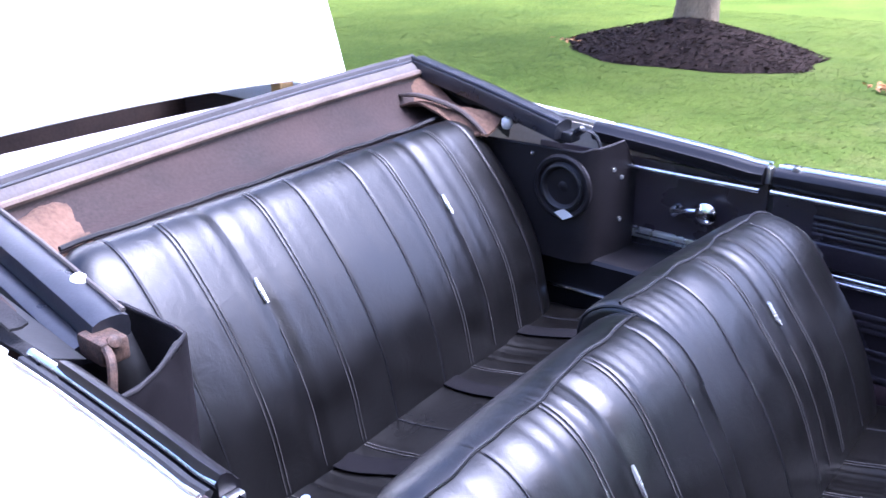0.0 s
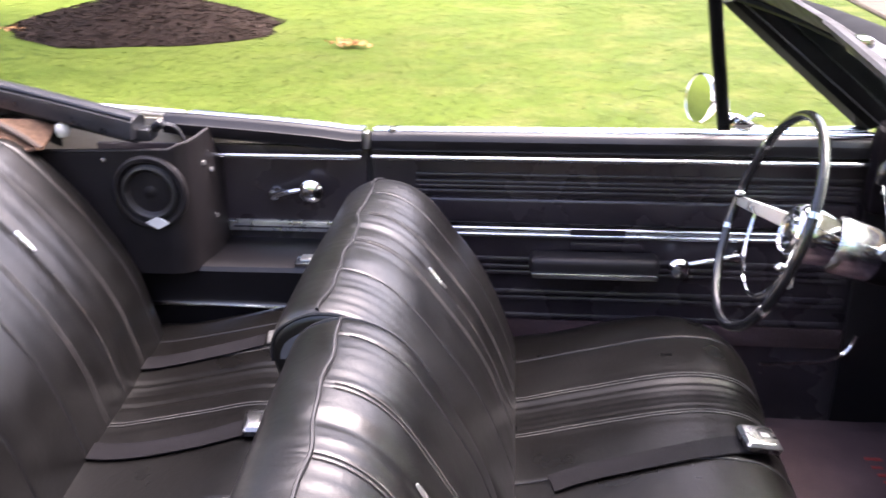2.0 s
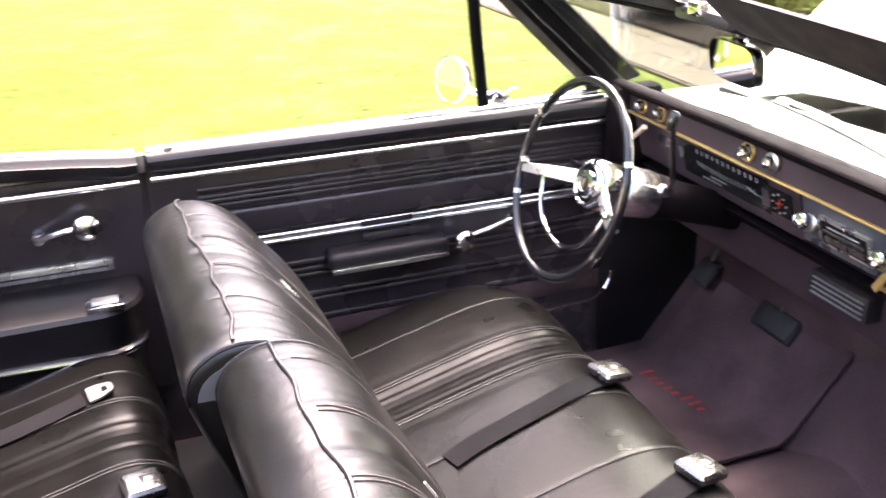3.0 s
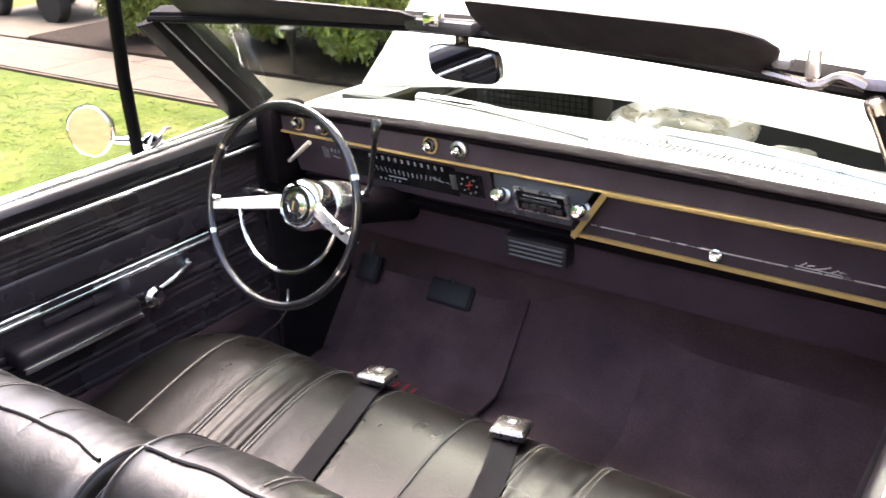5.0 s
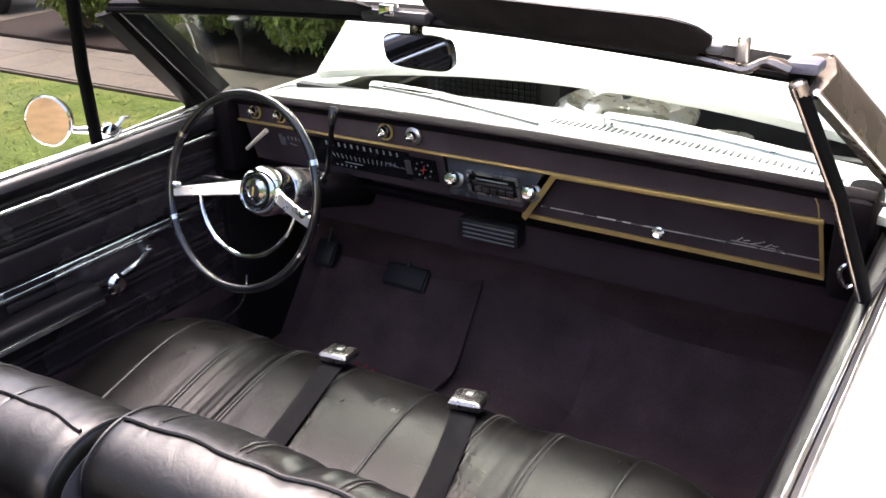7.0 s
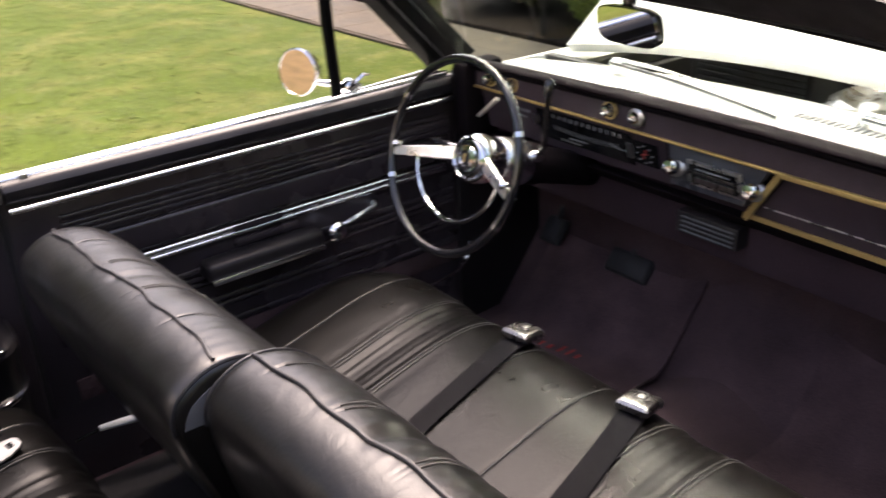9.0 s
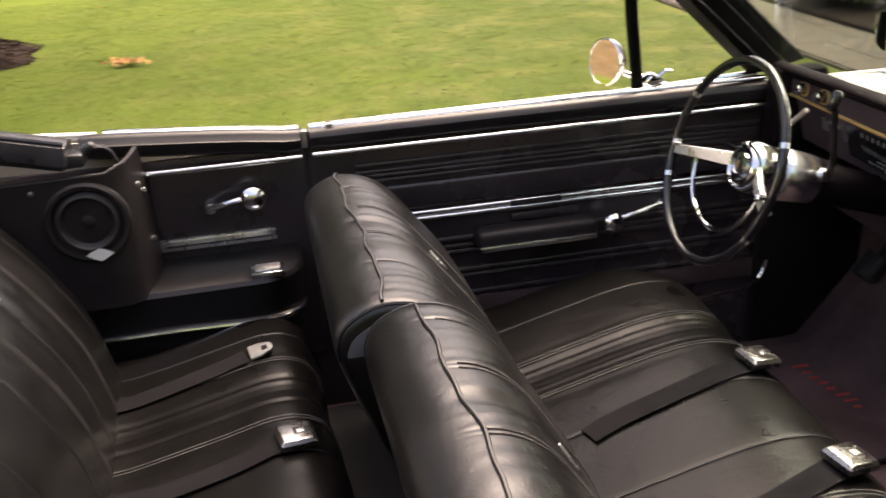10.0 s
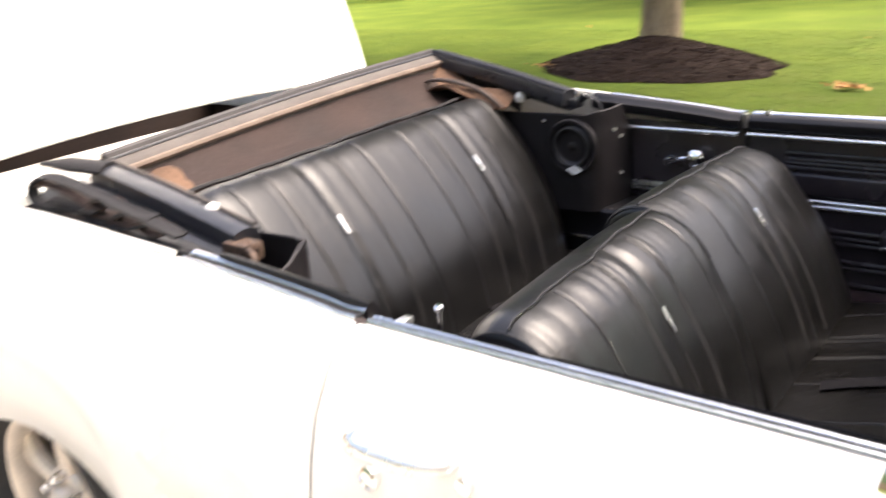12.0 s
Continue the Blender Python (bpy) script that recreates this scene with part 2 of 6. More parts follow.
LAMP_DARK = mat("dark_bronze", (0.03, 0.027, 0.025), 0.5, 0.4, vary=0.3)


def glass_mat(name, tint, rough=0.02):
    m = bpy.data.materials.new(name)
    m.use_nodes = True
    p = m.node_tree.nodes["Principled BSDF"]
    p.inputs["Base Color"].default_value = (*tint, 1)
    p.inputs["Roughness"].default_value = rough
    p.inputs["Transmission Weight"].default_value = 1.0
    p.inputs["IOR"].default_value = 1.055
    return m


GLASS = glass_mat("tinted_glass", (0.73, 0.84, 0.76))
MIRROR = mat("mirror_glass", (0.86, 0.86, 0.85), 0.03, 1.0, vary=0.02, bump=0, rvary=0.01)


# ---- mesh helpers ----
def thing(name, label, category, at=(0, 0, 0), group="", kind=""):
    e = new(name)
    e.empty_display_size = 0.1
    e.matrix_world = Matrix.Translation(at)
    return tagged(e, label, category, group, kind)


def mesh_of(name, bm, material, sharp=38):
    bmesh.ops.recalc_face_normals(bm, faces=bm.faces)
    me = bpy.data.meshes.new(name)
    bm.to_mesh(me)
    bm.free()
    for p in me.polygons:
        p.use_smooth = True
    me.set_sharp_from_angle(angle=radians(sharp))
    me.materials.append(material)
    return me


def part(name, bm, material, parent, label="", sharp=38):
    """One mesh under a thing or a part; its vertices are given in world metres."""
    ob = new(name, mesh_of(name, bm, material, sharp))
    if parent:
        ob.parent = parent
        base = parent.matrix_world if parent.type == "EMPTY" else Matrix.Identity(4)
        ob.matrix_parent_inverse = base.inverted()
    return tagged(ob, label)


def single(name, bm, material, label, category, group="", kind="", sharp=38):
    return tagged(part(name, bm, material, None, label, sharp), label, category, group, kind)


def add_box(bm, x0, x1, y0, y1, z0, z1, bev=0.0, seg=2, m=None):
    mm = Matrix.Translation(((x0 + x1) / 2, (y0 + y1) / 2, (z0 + z1) / 2)) @ Matrix.Diagonal((x1 - x0, y1 - y0, z1 - z0, 1))
    vs = bmesh.ops.create_cube(bm, size=1.0, matrix=(m @ mm) if m else mm)["verts"]
    if bev:
        es = list({e for v in vs for e in v.link_edges})
        bmesh.ops.bevel(bm, geom=es, offset=bev, segments=seg, profile=0.5, affect="EDGES")
    return bm


def box(*a, **k):
    return add_box(bmesh.new(), *a, **k)


def add_tube(bm, pts, r, n=8, closed=False, flat=1.0, up=None):
    pts = [Vector(p) for p in pts]
    N = len(pts)
    rs = r if isinstance(r, (list, tuple)) else [r] * N
    rings, ref = [], None
    for i, p in enumerate(pts):
        a = pts[(i - 1) % N] if (closed or i) else pts[0]
        b = pts[(i + 1) % N] if (closed or i < N - 1) else pts[-1]
        d = (b - a).normalized()
        if ref is None:
            ref = Vector(up) if up else (Vector((0, 0, 1)) if abs(d.z) < 0.9 else Vector((1, 0, 0)))
        u = (ref - d * ref.dot(d)).normalized()
        ref = u
        w = d.cross(u)
        rings.append([bm.verts.new(p + (u * math.sin(t) * flat + w * math.cos(t)) * rs[i])
                      for t in (2 * math.pi * k / n for k in range(n))])
    for i in range(N if closed else N - 1):
        A, B = rings[i], rings[(i + 1) % N]
        for k in range(n):
            bm.faces.new((A[k], A[(k + 1) % n], B[(k + 1) % n], B[k]))
    if not closed:
        bm.faces.new(rings[0][::-1])
        bm.faces.new(rings[-1])
    return bm


def tube(pts, r, n=8, **k):
    return add_tube(bmesh.new(), pts, r, n, **k)


def add_loft(bm, sections, cap=True, ring=False):
    rows = [[bm.verts.new(p) for p in s] for s in sections]
    n = len(rows[0])
    pairs = list(zip(rows, rows[1:])) + ([(rows[-1], rows[0])] if ring else [])
    for A, B in pairs:
        for k in range(n):
            bm.faces.new((A[k], A[(k + 1) % n], B[(k + 1) % n], B[k]))
    if cap and not ring:
        bm.faces.new(rows[0][::-1])
        bm.faces.new(rows[-1])
    return bm


def loft(sections, **k):
    return add_loft(bmesh.new(), sections, **k)


def add_rev(bm, prof, m, n=28, sx=1.0):
    """A turned shape: prof gives (radius, height) along local z; both ends are closed."""
    rings = []
    for r, h in prof:
        rings.append([bm.verts.new(m @ Vector((max(r, 1e-4) * math.cos(2 * math.pi * k / n) * sx, max(r, 1e-4) * math.sin(2 * math.pi * k / n), h))) for k in range(n)])
    for A, B in zip(rings, rings[1:]):
        for k in range(n):
            bm.faces.new((A[k], A[(k + 1) % n], B[(k + 1) % n], B[k]))
    bm.faces.new(rings[0][::-1])
    bm.faces.new(rings[-1])
    return bm


def rev(prof, m, n=28, sx=1.0):
    return add_rev(bmesh.new(), prof, m, n, sx)


def hoop(prof, m, n=40):
    """A turned ring: the profile closes on itself and the middle stays open."""
    bm = bmesh.new()
    rings = [[bm.verts.new(m @ Vector((r * math.cos(2 * math.pi * k / n), r * math.sin(2 * math.pi * k / n), h))) for k in range(n)] for r, h in prof]
    for A, B in zip(rings, rings[1:] + rings[:1]):
        for k in range(n):
            bm.faces.new((A[k], A[(k + 1) % n], B[(k + 1) % n], B[k]))
    bmesh.ops.recalc_face_normals(bm, faces=bm.faces)
    return bm


def shell(f, nu, nv, thick):
    """A sheet f(u, v) over the unit square, given a thickness along the vector (or function) thick."""
    bm = bmesh.new()
    A = [[Vector(f(i / nu, j / nv)) for j in range(nv + 1)] for i in range(nu + 1)]
    th = thick if callable(thick) else (lambda u, v: Vector(thick))
    B = [[A[i][j] + Vector(th(i / nu, j / nv)) for j in range(nv + 1)] for i in range(nu + 1)]
    va = [[bm.verts.new(p) for p in r] for r in A]
    vb = [[bm.verts.new(p) for p in r] for r in B]
    for i in range(nu):
        for j in range(nv):
            bm.faces.new((va[i][j], va[i + 1][j], va[i + 1][j + 1], va[i][j + 1]))
            bm.faces.new((vb[i][j], vb[i][j + 1], vb[i + 1][j + 1], vb[i + 1][j]))
    for i in range(nu):
        bm.faces.new((va[i][0], vb[i][0], vb[i + 1][0], va[i + 1][0]))
        bm.faces.new((va[i][nv], va[i + 1][nv], vb[i + 1][nv], vb[i][nv]))
    for j in range(nv):
        bm.faces.new((va[0][j], va[0][j + 1], vb[0][j + 1], vb[0][j]))
        bm.faces.new((va[nu][j], vb[nu][j], vb[nu][j + 1], va[nu][j + 1]))
    return bm


def prism(pts, depth):
    """A flat outline (world points) pushed along the vector depth."""
    d = Vector(depth)
    return loft([[Vector(p) for p in pts], [Vector(p) + d for p in pts]])


def smooth_line(pts, n, closed=False):
    """A Catmull-Rom line of n points through pts."""
    P = [Vector(p) for p in pts]
    k = len(P)
    segs = k if closed else k - 1
    out = []
    for i in range(n):
        t = i / n * segs if closed else i / (n - 1) * segs
        s = min(int(t), segs - 1)
        u = t - s
        if closed:
            a, b, c, d = P[(s - 1) % k], P[s], P[(s + 1) % k], P[(s + 2) % k]
        else:
            a, b, c, d = P[max(s - 1, 0)], P[s], P[s + 1], P[min(s + 2, k - 1)]
        out.append(0.5 * ((2 * b) + (c - a) * u + (2 * a - 5 * b + 4 * c - d) * u * u + (3 * b - a - 3 * c + d) * u ** 3))
    return out


def facing(p, direction, spin=0):
    """A pose at p whose local z looks along direction."""
    return Matrix.Translation(p) @ Vector(direction).to_track_quat("Z", "Y").to_matrix().to_4x4() @ Matrix.Rotation(radians(spin), 4, "Z")


# ---- ground and garden ----
def ground_sheet():
    bm = bmesh.new()
    xs = [-300, -60, -25, -12, -8, -4, 0, 3.44, 8, 14, 30, 80, 300]
    ys = [-300, -60, -20, -8, 1.4, 3, 5, 8, 12, 18, 30, 80, 300]
    g = [[bm.verts.new((x, y, 0)) for y in ys] for x in xs]
    for i in range(len(xs) - 1):
        for j in range(len(ys) - 1):
            bm.faces.new((g[i][j], g[i + 1][j], g[i + 1][j + 1], g[i][j + 1]))
    return bm


single("ground", ground_sheet(), GRASS, "green lawn with patches of yellowed grass", "lawn", kind="structure")
# ground out of view; its pale tone bounces light onto the car's white side
single("driveway", add_box(box(-30, 3.2, -9, 1.35, -0.1, 0.012), -30, -3.2, 1.35, 3.0, -0.1, 0.012), ASPHALT, "unseen driveway under the parked car, made pale to bounce light", "driveway", kind="structure")


def grass_blades():
    rng = random.Random(4)
    V, F = [], []

    def tuft(x, y, h):
        for _ in range(3):
            a, lean = rng.uniform(0, 6.28), rng.uniform(2.0, 4.0) * h
            w = rng.uniform(0.003, 0.006)
            cx, cy = x + rng.uniform(-0.03, 0.03), y + rng.uniform(-0.03, 0.03)
            i = len(V)
            V.extend([(cx - w * math.sin(a), cy + w * math.cos(a), 0), (cx + w * math.sin(a), cy - w * math.cos(a), 0),
                      (cx + lean * math.cos(a), cy + lean * math.sin(a), h)])
            F.append((i, i + 1, i + 2))
    for _ in range(90000):
        y = 1.4 + 9.0 * rng.random() ** 1.3
        x = rng.uniform(-7.5 - 0.3 * y, 3.4)
        if (x + 3.22) ** 2 / 1.6 + (y - 7.1) ** 2 / 1.0 < 1:
            continue
        tuft(x, y, rng.uniform(0.006, 0.014))
    me = bpy.data.meshes.new("grass")
    me.from_pydata(V, [], F)
    me.materials.append(BLADE)
    return tagged(new("grass", me), "short green grass blades of the lawn", "grass", kind="stuff")


grass_blades()


def mulch_bed(cx, cy, rx, ry, h, seed, name="mulch_mound", label="mound of dark brown wood mulch round the tree foot", chips=5200, flat=False):
    rng = random.Random(seed)
    ph = [rng.uniform(0, 6.28) for _ in range(4)]

    def edge(a):
        return 1 + 0.05 * math.sin(2 * a + ph[0]) + 0.04 * math.sin(5 * a + ph[1]) + 0.03 * math.sin(9 * a + ph[2])

    def height(r):
        return h * max(0.0, 1 - r) ** 0.8 if not flat else h * min(1.0, (1 - r) * 6)

    bm = bmesh.new()
    rings = []
    for i in range(11):
        r = 1 - i / 10
        rings.append([bm.verts.new((cx + rx * r * edge(a) * math.cos(a), cy + ry * r * edge(a) * math.sin(a),
                                    0.004 + height(r) + (0.02 * noise.noise((a * 3, r * 9, seed)) if 0 < i < 10 else 0)))
                      for a in (2 * math.pi * k / 56 for k in range(56))])
    for A, B in zip(rings, rings[1:]):
        for k in range(56):
            bm.faces.new((A[k], A[(k + 1) % 56], B[(k + 1) % 56], B[k]))
    bmesh.ops.remove_doubles(bm, verts=rings[-1], dist=0.01)
    mound = single(name, bm, MULCH, label, "mulch")
    V, F = [], []
    for _ in range(chips):
        r, a = math.sqrt(rng.random()) * 1.03, rng.uniform(0, 6.28)
        p = Vector((cx + rx * r * edge(a) * math.cos(a), cy + ry * r * edge(a) * math.sin(a), 0.012 + height(min(r, 1))))
        q = Euler((rng.uniform(-0.4, 0.4), rng.uniform(-0.4, 0.4), rng.uniform(0, 6.28))).to_matrix()
        l, w = rng.uniform(0.010, 0.030), rng.uniform(0.004, 0.008)
        i = len(V)
        for s in ((-l, -w, 0), (l, -w * 0.6, 0.004), (l * 0.9, w, 0.01), (-l * 0.8, w * 0.8, 0.006)):
            V.append(tuple(p + q @ Vector(s)))
        F.append((i, i + 1, i + 2, i + 3))
    me = bpy.data.meshes.new("loose_mulch")
    me.from_pydata(V, [], F)
    me.materials.append(CHIP)
    ob = new("loose_mulch", me)
    ob.parent = mound
    tagged(ob, "loose dark bark chips", kind="stuff")
    return mound


def leaf_cloud(V, F, centre, radii, count, size, rng, hollow=0.35):
    for _ in range(count):
        d = Vector((rng.gauss(0, 1), rng.gauss(0, 1), rng.gauss(0, 1))).normalized()
        r = hollow + (1 - hollow) * rng.random() ** 0.5
        r *= 0.82 + 0.30 * noise.noise(d * 2.3 + Vector(centre))
        p = Vector(centre) + Vector((d.x * radii[0], d.y * radii[1], d.z * radii[2])) * r
        q = Euler((rng.uniform(0, 6.28), rng.uniform(0, 6.28), rng.uniform(0, 6.28))).to_matrix()
        s = size * rng.uniform(0.6, 1.3)
        i = len(V)
        for a, b, c in ((-1, 0, 0), (0, -0.38, 0.12), (1.1, 0, 0), (0, 0.38, 0.12)):
            V.append(tuple(p + q @ Vector((a * s, b * s, c * s))))
        F.append((i, i + 1, i + 2, i + 3))


def tree(x, y, r, h, seed, label):
    rng = random.Random(seed)
    t = thing("tree", label, "tree", (x, y, 0))
    secs = []
    for i in range(15):
        z = -0.02 + h * (i / 14) ** 1.5
        rr = r * (1.0 + 0.35 * math.exp(-z / 0.14)) * (1 - 0.45 * z / h)
        secs.append([Vector((x + 0.05 * math.sin(z) + rr * (1 + 0.06 * noise.noise((a * 2, z * 3, seed))) * math.cos(a),
                             y + rr * (1 + 0.06 * noise.noise((a * 2 + 9, z * 3, seed))) * math.sin(a), z))
                     for a in (2 * math.pi * k / 24 for k in range(24))])
    part("trunk", loft(secs), BARK, t)
    V, F = [], []
    for k in range(11):
        a = k * 2.4 + rng.uniform(-0.3, 0.3)
        z0 = h * (0.60 + 0.035 * k)
        reach = 3.4 - 0.14 * k
        tip = Vector((x + reach * math.cos(a), y + reach * math.sin(a), z0 + 1.0 + 0.22 * k))
        pts = smooth_line([(x, y, z0 - 0.3), (x + 0.35 * reach * math.cos(a), y + 0.35 * reach * math.sin(a), z0 + 0.5), tip], 8)
        part("limb", tube(pts, [r * 0.40 * (1 - 0.12 * j) for j in range(8)], 8), BARK, t)
        leaf_cloud(V, F, tip, (1.35, 1.35, 0.85), 620, 0.12, rng, 0.1)
        leaf_cloud(V, F, pts[4], (1.1, 1.1, 0.8), 380, 0.12, rng, 0.1)
    leaf_cloud(V, F, (x, y, h + 2.4), (2.6, 2.6, 1.9), 2600, 0.12, rng, 0.2)
    me = bpy.data.meshes.new("crown")
    me.from_pydata(V, [], F)
    me.materials.append(LEAF_DARK)
    ob = new("crown", me)
    ob.parent = t
    ob.matrix_parent_inverse = t.matrix_world.inverted()
    return t


tree(-3.33, 7.36, 0.215, 4.6, 3, "lawn tree with a stout grey-brown trunk in mulch")
mulch_bed(-3.27, 7.16, 1.30, 0.88, 0.33, 5)
tree(-5.4, 16.4, 0.22, 4.6, 8, "second lawn tree standing farther off in mulch")
mulch_bed(-5.4, 16.3, 1.5, 0.9, 0.25, 9, chips=500)


def dry_leaves(x, y, n, spread, seed):
    rng = random.Random(seed)
    V, F = [], []
    for _ in range(n):
        p = Vector((x + rng.gauss(0, spread), y + rng.gauss(0, spread * 0.6), rng.uniform(0.025, 0.055)))
        q = Euler((rng.uniform(-0.6, 0.6), rng.uniform(-0.6, 0.6), rng.uniform(0, 6.28))).to_matrix()
        i = len(V)
        for a, b, c in ((-0.032, 0, 0), (0, -0.02, 0.008), (0.035, 0, 0), (0, 0.02, 0.008)):
            V.append(tuple(p + q @ Vector((a, b, c))))
        F.append((i, i + 1, i + 2, i + 3))
    me = bpy.data.meshes.new("dry_leaves")
    me.from_pydata(V, [], F)
    me.materials.append(DRY)
    return tagged(new("dry_leaves", me), "small patch of dry orange-brown leaves on the grass", "leaves", kind="stuff")


dry_leaves(-1.185, 6.31, 44, 0.068, 2)
dry_leaves(-0.9, 13.3, 14, 0.12, 6)
dry_leaves(-1.5, 10.0, 16, 3.0, 12)
dry_leaves(-4.45, 6.95, 12, 0.14, 15)


def walkway():
    bm = box(3.44, 4.20, 2.0, 26, -0.1, 0.02)
    w = single("garden_walkway", bm, STONE, "grey-brown stone garden walkway in front of the car", "walkway", kind="structure")
    rng = random.Random(5)
    y = 2.05
    while y < 12:
        x, row = 3.46, rng.uniform(0.45, 0.75)
        while x < 4.16:
            l = min(rng.uniform(0.3, 0.6), 4.18 - x)
            if l > 0.1:
                z = rng.uniform(0.029, 0.031)
                part("flagstone", box(x + 0.0015, x + l - 0.0015, y + 0.0015, y + row - 0.0015, 0.0, z, bev=0.003, seg=1), STONE, w)
            x += l
        y += row


walkway()
# plain walls and woods out of direct view, added to close the place
# assumed house wall, out of view; its size is chosen to block low sky
single("unseen_house_wall", box(7.2, 7.5, -12, 6.5, -0.1, 9.2), SIDING, "unseen tan house wall behind the garden bed, sized to block sky", "wall", kind="structure")
# wall added out of view, browned to darken what the door mirror reflects
single("unseen_side_wall", box(-20, 7.5, -24.3, -24.0, -0.1, 5.2), BROWN_SIDING, "unseen plain brown wall added for reflections, beside the driveway", "wall", kind="structure")
single("brick_wall", box(-12.3, -12.0, -14, 9.0, -0.1, 3.2), BRICK, "plain brown brick wall behind the parked car", "wall", kind="structure")


def unseen_woods():
    bm = bmesh.new()

    def ring(out, f, k):
        # added sky blocker: near on the lawn's side, its low gap lets sky in
        row = []
        for a in (2 * math.pi * j / 120 for j in range(120)):
            g = abs((math.degrees(a) - 50 + 180) % 360 - 180)
            top = 17.0 * (0.26 + 0.70 * min(1.0, max(0.0, (g - 27) / 12))) + 2.0 * noise.noise((a * 9, k, 1))
            rough_edge = 1.5 * noise.noise((a * 7, f * 4, k))
            row.append(bm.verts.new(((44 + out + rough_edge) * math.cos(a), (27 + out + rough_edge) * math.sin(a), -0.1 + f * top)))
        return row
    rows = [ring(0, 0, 0), ring(-0.8, 0.3, 1), ring(-0.5, 0.6, 2), ring(0.8, 0.9, 3), ring(3, 1.0, 4), ring(5, 0, 5)]
    for A, B in zip(rows, rows[1:]):
        for j in range(120):
            bm.faces.new((A[j], A[(j + 1) % 120], B[(j + 1) % 120], B[j]))
    single("backdrop", bm, LEAF_DARK, "unseen ring of dark green woods, added to block low sky", "woods", kind="structure")


unseen_woods()
single("side_path", box(4.22, 7.1, 7.1, 8.9, -0.1, 0.03), STONE, "plain grey-brown path leading off the walkway", "path", kind="structure")
single("garden_bed", box(4.22, 6.6, 1.0, 7.08, -0.1, 0.05, bev=0.03), BED, "dark mulched garden bed beside the walkway", "garden bed", kind="structure")


def shrub(x, y, r, h, n, seed, label, m=None):
    rng = random.Random(seed)
    t = thing("shrub", label, "shrub", (x, y, 0.05), group="shrubs in the garden bed")
    for k in range(5):
        a = k * 1.3
        part("stem", tube([(x, y, 0.03), (x + 0.3 * r * math.cos(a), y + 0.3 * r * math.sin(a), h * 0.4),
                           (x + 0.6 * r * math.cos(a), y + 0.6 * r * math.sin(a), h * 0.8)], [0.012, 0.009, 0.005], 6), BARK, t)
    V, F = [], []
    leaf_cloud(V, F, (x, y, h * 0.55), (r, r, h * 0.55), n * 3 // 2, 0.032, rng, 0.3)
    for k in range(7):
        a = rng.uniform(0, 6.28)
        leaf_cloud(V, F, (x + 0.7 * r * math.cos(a), y + 0.7 * r * math.sin(a), h * rng.uniform(0.3, 0.8)), (0.4 * r, 0.4 * r, 0.3 * h), n // 6, 0.032, rng, 0.2)
    me = bpy.data.meshes.new("foliage")
    me.from_pydata(V, [], F)
    me.materials.append(m or LEAF)
    ob = new("foliage", me)
    ob.parent = t
    ob.matrix_parent_inverse = t.matrix_world.inverted()


shrub(4.92, 3.76, 0.74, 1.10, 8500, 1, "rounded yellow-green garden shrub")
shrub(5.00, 4.86, 0.56, 1.00, 6500, 2, "leafy yellow-green shrub beside the garden light")
shrub(4.68, 6.00, 0.42, 0.92, 4200, 3, "small bright green shrub")
shrub(5.9, 2.0, 0.6, 0.9, 2400, 4, "dark green shrub by the house bed", LEAF_DARK)
shrub(6.2, 4.2, 0.7, 1.2, 2600, 5, "dark green shrub by the house bed", LEAF_DARK)
shrub(-1.8, 16.6, 0.9, 0.75, 1500, 6, "low dark far shrub at the lawn's edge", LEAF_DARK)
shrub(-0.4, 16.2, 0.8, 0.7, 1500, 7, "low dark far shrub at the lawn's edge", LEAF_DARK)
shrub(0.9, 15.9, 0.8, 0.7, 1500, 8, "low dark far shrub at the lawn's edge", LEAF_DARK)
shrub(-15.0, 16.2, 1.0, 0.8, 1500, 9, "low far shrub beside the tan path", LEAF)
single("far_path", box(-60, -8, 17.2, 18.6, -0.05, 0.02), STONE, "pale tan path at the lawn's far edge", "path", kind="structure")


def garden_light(x, y):
    t = thing("path_light", "small dark bronze garden path light in mulch", "garden light", (x, y, 0.05))
    m = Matrix.Translation((x, y, 0))
    part("post", rev([(0.016, 0.02), (0.016, 0.24), (0.03, 0.25), (0.03, 0.27)], m, 12), LAMP_DARK, t)
    part("lantern", rev([(0.035, 0.27), (0.04, 0.35), (0.03, 0.355)], m, 12), LAMP_DARK, t)
    part("cap", rev([(0.080, 0.35), (0.076, 0.364), (0.02, 0.395), (0.005, 0.41)], m, 16), LAMP_DARK, t)


garden_light(4.28, 3.82)


def blue_vehicle(x, y):
    t = thing("garden_tractor", "blue garden machine with grey wheel beyond the path", "vehicle", (x, y, 0.0))
    part("hood", box(x - 0.3, x + 0.5, y - 0.6, y + 0.9, 0.3, 0.62, bev=0.06), BLUE, t)
    for dy in (-0.35, 0.65):
        for dx in (-0.32, 0.45):
            part("wheel", rev([(0.05, -0.06), (0.2, -0.06), (0.22, -0.03), (0.22, 0.03), (0.2, 0.06), (0.05, 0.06)], facing((x + dx, y + dy, 0.22), (1, 0, 0)), 20), TYRE, t)


blue_vehicle(5.2, 7.95)


# ---- the car's body ----
car = thing("convertible_car", "white 1960s convertible with its roof folded, bonnet and boot open", "car", (0, 0, 0))
WHEEL_R = (-0.87, 0.325)
WHEEL_F = (2.05, 0.325)


def belt_z(x):
    return 0.925 + (0.055 * min(1.0, max(0.0, (-x - 0.05) / 0.75)) ** 0.75 if x < 0 else 0.0) - 0.010 * max(0.0, x - 0.9)


